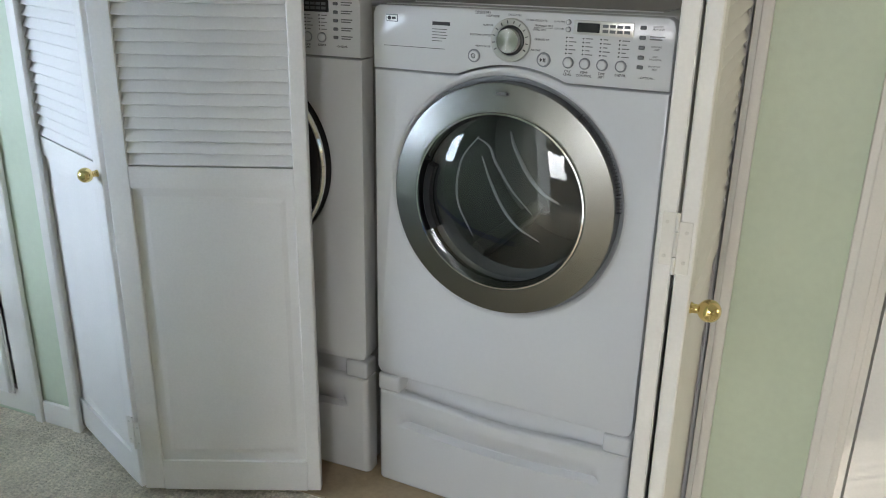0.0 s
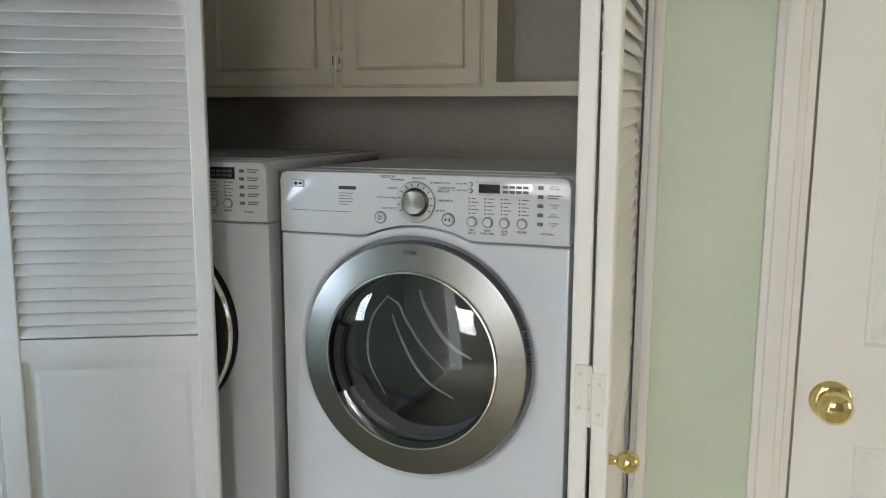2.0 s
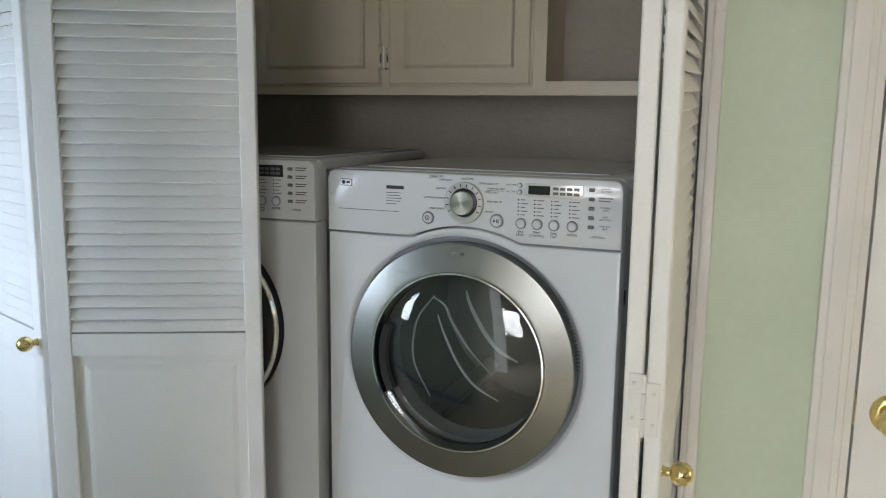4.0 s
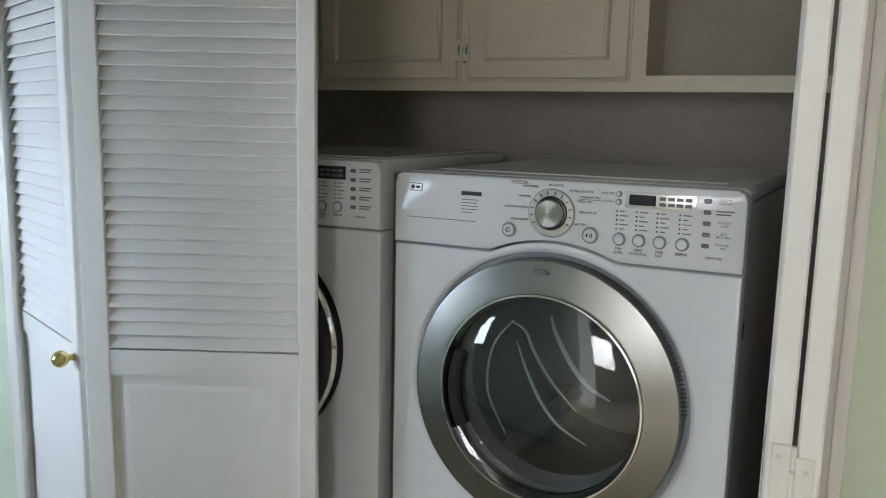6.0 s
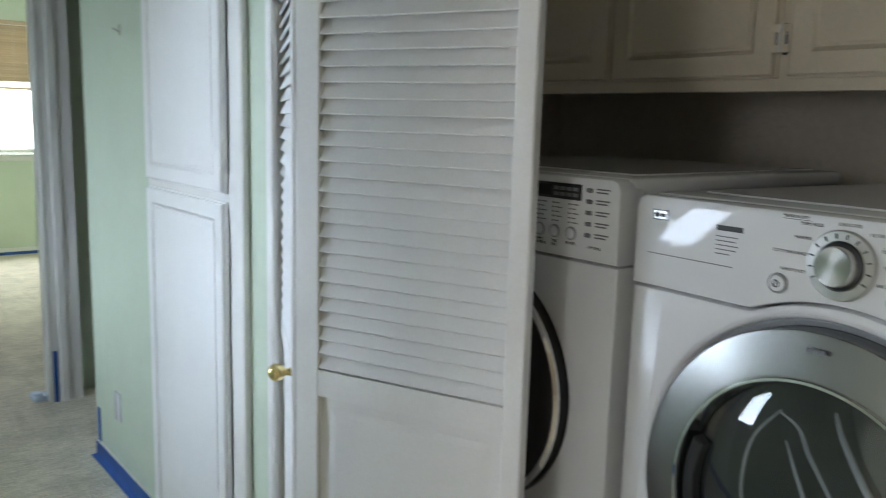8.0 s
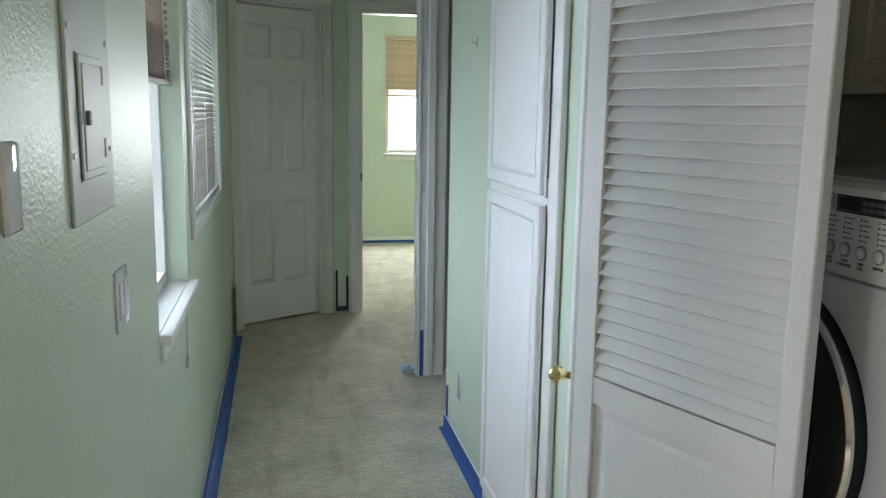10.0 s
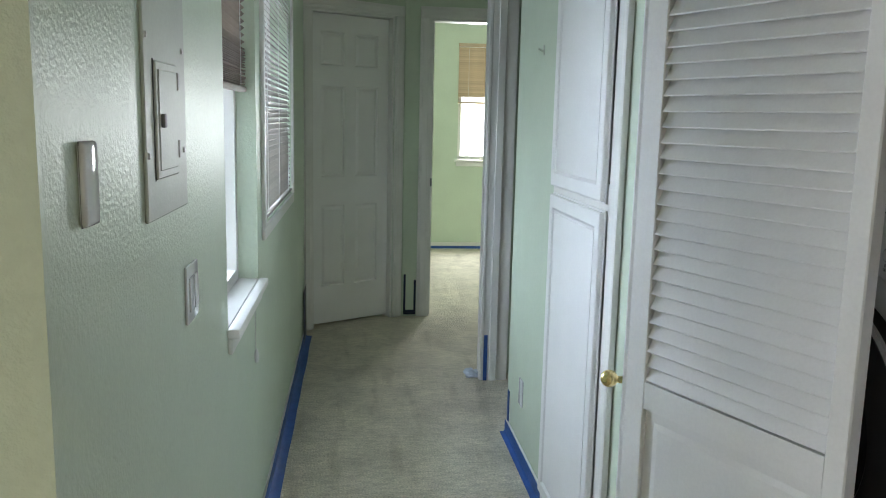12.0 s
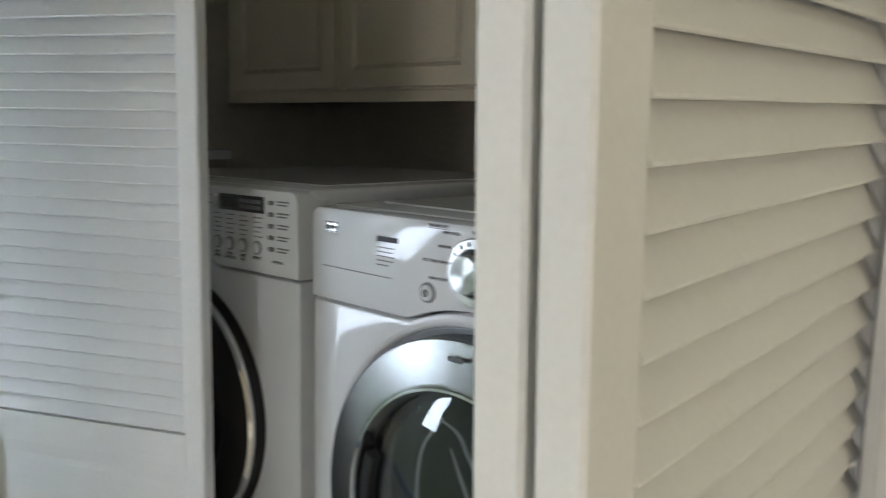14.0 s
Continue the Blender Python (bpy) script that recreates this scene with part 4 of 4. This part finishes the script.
    for z, tx in ((1.2485, "MORE TIME"), (1.2345, "LESS TIME")):
        button(0.123, z, 0.0052, "time_button")
        printed(tx, 0.1035, z, 0.0046, INK_GREY)
    cols = (0.127, 0.162, 0.198, 0.236)
    for c, (x, t1, t2) in enumerate(zip(cols, ("DRY", "TEMP.", "TIME", "BEEPER"), ("LEVEL", "CONTROL", "DRY", ""))):
        button(x, 1.169, 0.0112)
        for i in range(5):
            z = 1.2185 - 0.0078 * i
            part("indicator", lathe([(0, -0.0008), (0.0017, -0.0007), (0.0017, 0)], 8), INK, cp, at=pose(x - 0.006, Y, z))
            bar(x - 0.001, x + 0.008 + 0.006 * ((i + c) % 2), z, 0.0019)
        printed(t1, x, 1.1515, 0.0068)
        if t2:
            printed(t2, x, 1.1450, 0.0068)
    for i, (a, b) in enumerate((("CUSTOM", "PROGRAM"), ("", ""), ("WRINKLE", "CARE"), ("ANTI", "BACTERIAL"), ("DAMP DRY", "BEEP"))):
        z = 1.2455 - 0.0188 * i
        part("option_button", box(0.268, 0.2805, Y - 0.004, Y, z - 0.0038, z + 0.0038, 0.003, 2), GREY, cp)
        if a and not washer:
            printed(a, 0.302, z + 0.0026, 0.0048, INK_GREY)
            printed(b, 0.303, z - 0.0026, 0.0048, INK_GREY)
        else:
            bar(0.288, 0.317, z + 0.0028, 0.0024)
            bar(0.288, 0.312, z - 0.0024, 0.0024)
    printed("- OPTION -", 0.289, 1.150, 0.0065)
    for s in (-1, 1):
        part("panel_clip", box(s * (MW - 0.0045), s * (MW - 0.001), 0.075, 0.083, 1.0, 1.03), DARK, ob)
    return ob


RIB = mesh_of("grip_rib", box(0.2630, 0.2690, 0.004, 0.02, -0.0005, 0.0005), GREY)


def sheet(rows):
    """A surface through a grid of points."""
    bm = bmesh.new()
    vs = [[bm.verts.new(p) for p in row] for row in rows]
    for p, q in zip(vs, vs[1:]):
        for i in range(len(p) - 1):
            bm.faces.new((p[i], p[i + 1], q[i + 1], q[i]))
    bmesh.ops.recalc_face_normals(bm, faces=bm.faces)
    return bm


def drawer_pedestal(name, at, label, rise=0.0):
    """Low drawer stand: a scooped grip under a bowed lip and a long shallow groove that deepens to a ledge."""
    ob = thing(name, label, "pedestal", at)
    foot, seam, top = 0.004, 0.284 + rise, 0.334 + rise
    part("body", box(-MW + 0.006, MW - 0.006, 0.055, MD - 0.01, 0.02, top + 0.002, 0.004), SHADED_SIDE, ob)
    ease = lambda u: (lambda c: c * c * (3 - 2 * c))(min(1.0, max(0.0, u)))

    def lip(x):
        return seam - 0.012 * ease((0.275 - abs(x)) / 0.27) if abs(x) < 0.275 else seam

    def face(x, z):
        r, y = 0.016, -0.002
        for d in (MW - abs(x), z - foot):
            if d < r:
                y += r - math.sqrt(max(0.0, r * r - (r - d) ** 2))
        d = lip(x) - z
        if d < 0.008:
            y += 0.008 - math.sqrt(max(0.0, 0.008 ** 2 - (0.008 - d) ** 2))
        low = 0.196 + rise - 0.012 * ease((0.27 - abs(x)) / 0.22)
        high = low + 0.056
        if low - 0.007 < z < high:
            u = (high - z) / (high - low) if z > low else 1 - ease((low - z) / 0.007)
            y += 0.024 * (u ** 1.6 if z > low else u) * ease((0.276 - abs(x)) / 0.022)
        return y

    n, m = 110, 96
    rows = []
    for j in range(m + 1):
        v = j / m
        row = []
        for i in range(n + 1):
            x = MW * math.sin(math.pi * (i / n - 0.5) * 0.92) / math.sin(math.pi * 0.46)
            z = foot + (lip(x) - foot) * (0.5 - 0.5 * math.cos(math.pi * v) if j in (0, m) else v)
            row.append((x, face(x, z), z))
        row = [(row[0][0], 0.052, row[0][2])] + row + [(row[-1][0], 0.052, row[-1][2])]
        rows.append(row)
    rows = [[(x, 0.052, z) for x, y, z in rows[0]]] + rows + [[(x, 0.022 if abs(x) < 0.27 else 0.052, z) for x, y, z in rows[-1]]]
    dr = part("drawer_front", sheet(rows), PLASTIC, ob, "white moulded drawer front", 50)
    for a, b in ((-MW, -0.272), (0.272, MW)):
        part("top_block", slab(rounded(a, b, seam + 0.0012, top, 0.007), -0.001, 0.05, (), 0.007, 3), PLASTIC, dr)
    scoop = []
    for y, f in ((0.008, 0.0), (0.020, -0.05), (0.030, 0.0), (0.038, 0.15), (0.043, 0.40), (0.046, 0.70), (0.047, 1.0)):
        scoop.append([(-0.275 + 0.55 * i / 40, y, lip(-0.275 + 0.55 * i / 40) - 0.004 + f * (top + 0.004 - lip(-0.275 + 0.55 * i / 40))) for i in range(41)])
    part("grip_scoop", sheet(scoop), PLASTIC, dr, smooth=60)
    for x in (-MW + 0.04, MW - 0.04):
        for y in (0.08, MD - 0.06):
            part("foot", lathe([(0.0, 0.006), (0.018, 0.006), (0.018, 0.014), (0.009, 0.016), (0.009, 0.024)], 14, "Z"), GREY, ob, at=pose(x, y, 0))
    return ob


DRYER = pose(0.0425, 2.181, 0, 0, 0, -4.1)
WASHER = pose(-0.664, 2.205, 0, 0, 0, 0.0)
drawer_pedestal("dryer_pedestal", DRYER @ pose(0, 0.003, 0), "white drawer pedestal under the dryer")
drawer_pedestal("washer_pedestal", WASHER @ pose(0, 0.003, 0.0), "white drawer pedestal under the washer", 0.016)
laundry_machine("dryer", DRYER, "white front-loading dryer with a steel-ringed glass door", False)
laundry_machine("washer", WASHER @ pose(0, 0, 0.017), "white front-loading washer with a dark chrome-rimmed door", True)
solid("supply_box", box(-1.289, -1.235, 2.50, 2.738, 1.293, 1.322, 0.006, 2), PLASTIC, "pale plastic ledge on the closet wall beside the washer", "ledge")

# ---- fixtures on the hall walls ----
eb = thing("breaker_panel", "green-grey painted electrical panel set in the hall wall", "electrical panel", FROM_SOUTH(-0.628, S0))
part("cover", box(0, 0.290, -0.006, 0.0, 1.214, 1.86, 0.002), PANEL_GREY, eb)
ed = part("hatch", box(0.054, 0.206, -0.010, -0.005, 1.277, 1.462, 0.002), PANEL_GREY, eb, "small hinged hatch")
# flat dark strip painted in for the shadow along the hatch's near edge
part("hatch_gap", box(0.0495, 0.0545, -0.0068, -0.0055, 1.275, 1.464), SHADOW_GAP, ed)
part("hatch_field", box(0.068, 0.192, -0.0118, -0.0095, 1.290, 1.449, 0.002), PANEL_GREY, ed)
part("hatch_latch", box(0.074, 0.092, -0.018, -0.0105, 1.358, 1.380, 0.003, 2), GREY, ed)
for z in (1.305, 1.420):
    part("hatch_hinge", rod((0.207, -0.009, z), (0.207, -0.009, z + 0.03), 0.004, 8), ZINC, ed)
for x, z in ((0.011, 1.316), (0.262, 1.316), (0.011, 1.496), (0.262, 1.490)):
    part("screw", lathe([(0, -0.004), (0.004, -0.0032), (0.0055, 0)], 12), ZINC, eb, at=pose(x, -0.006, z))
ch = thing("chime_box", "narrow white plastic box mounted on the green wall", "wall box", FROM_SOUTH(-0.334, S0))
part("case", box(0, 0.052, -0.010, 0.0, 1.247, 1.347, 0.005, 3), PLASTIC, ch)
part("seam", box(0.0004, 0.0516, -0.004, -0.0028, 1.2468, 1.3472), GREY, ch)
sw = thing("light_switch", "white rocker light switch with a glossy plate", "light switch", FROM_SOUTH(-0.893, S0))
part("plate", box(0, 0.104, -0.006, 0.0, 0.985, 1.097, 0.003, 2), PLASTIC, sw)
for x in (0.014, 0.056):
    part("rocker", box(x, x + 0.034, -0.0095, -0.005, 1.008, 1.074, 0.002, 2), PLASTIC, sw)
wp = solid("coax_plate", box(-2.53, -2.465, N0 - 0.006, N0, 0.225, 0.335, 0.002, 2), PLASTIC, "pale blank outlet plate low on the green wall", "outlet plate")
hk = thing("wall_hook", "small grey coat hook on the green wall", "hook", pose(-2.337, N0, 1.638))
part("hook_plate", box(-0.008, 0.008, -0.003, 0.0, -0.018, 0.018, 0.001), PANEL_GREY, hk)
part("hook_arm", rod((0, -0.003, -0.006), (0, -0.022, 0.004), 0.003, 8), PANEL_GREY, hk)

# ---- painter's tape at the foot of the walls ----


def tape(bm, label, smooth=None, m=None):
    return solid("painters_tape", bm, m or TAPE, label, "masking tape", "painter's tape", "", None, smooth)


def folded_strip(x0, x1, y, out, h):
    """Tape folded from a wall's foot on to the carpet, with a slightly wavy free edge; out: how far and which way it lies."""
    bm = bmesh.new()
    n = max(4, int((x1 - x0) / 0.05))
    rows = []
    for i in range(n + 1):
        x = x0 + (x1 - x0) * i / n
        w = out * (1 + 0.10 * noise.noise((x * 3.0, 0, 0)))
        rows.append([bm.verts.new(p) for p in ((x, y, h), (x, y, 0.012), (x, y + w * 0.25, 0.006), (x, y + w, 0.004 + 0.004 * noise.noise((x * 7, 3, 0)) ** 2))])
    for p, q in zip(rows, rows[1:]):
        for k in range(3):
            bm.faces.new((p[k], q[k], q[k + 1], p[k + 1]))
    bmesh.ops.recalc_face_normals(bm, faces=bm.faces)
    bmesh.ops.solidify(bm, geom=bm.faces[:], thickness=0.0008)
    return bm


tape(folded_strip(-4.40, -0.30, S0 + 0.0115, 0.038, 0.066), "blue painter's tape along the foot of the green wall", 30)
tape(box(-4.44, -4.20, S0 + 0.0105, S0 + 0.0125, 0.0, 0.33), "dark blue painter's tape up the wall's end", None, DARKTAPE)
tape(folded_strip(-2.766, -2.065, N0 - 0.0120, -0.022, 0.064), "blue painter's tape along the baseboard", 30)
tape(box(-2.766, -2.735, N0 - 0.0045, N0 - 0.001, 0.062, 0.20), "blue painter's tape up the casing edge")
tape(box(-2.078, -2.062, N0 - 0.0045, N0 - 0.001, 0.062, 0.222), "blue painter's tape beside the linen cupboard")
tape(box(-3.4925, -3.4905, N0 + 0.002, N0 + 0.022, 0.0, 0.25), "blue painter's tape on the door jamb")
tape(box(-7.888, -7.886, 0.8, 4.0, 0.008, 0.036), "blue tape along the foot of the bedroom wall")
tape(box(-4.929, -4.927, 1.71, 1.725, 0.03, 0.30), "dark tape on the wall between two doors", None, DARKTAPE)
tape(box(-4.929, -4.927, 1.782, 1.797, 0.03, 0.26), "dark tape on the wall between two doors", None, DARKTAPE)
tape(box(-4.929, -4.925, 1.71, 1.797, 0.012, 0.045), "dark tape on the wall between two doors", None, DARKTAPE)
bm = bmesh.new()
bmesh.ops.create_icosphere(bm, subdivisions=3, radius=0.035)
for v in bm.verts:
    v.co += v.co.normalized() * 0.028 * noise.noise(v.co * 45)
    v.co.z *= 0.7
solid("crumpled_paper", bm, PAPER, "crumpled pale masking paper on the carpet", "paper", at=pose(-3.56, 2.005, 0.02), smooth=10)
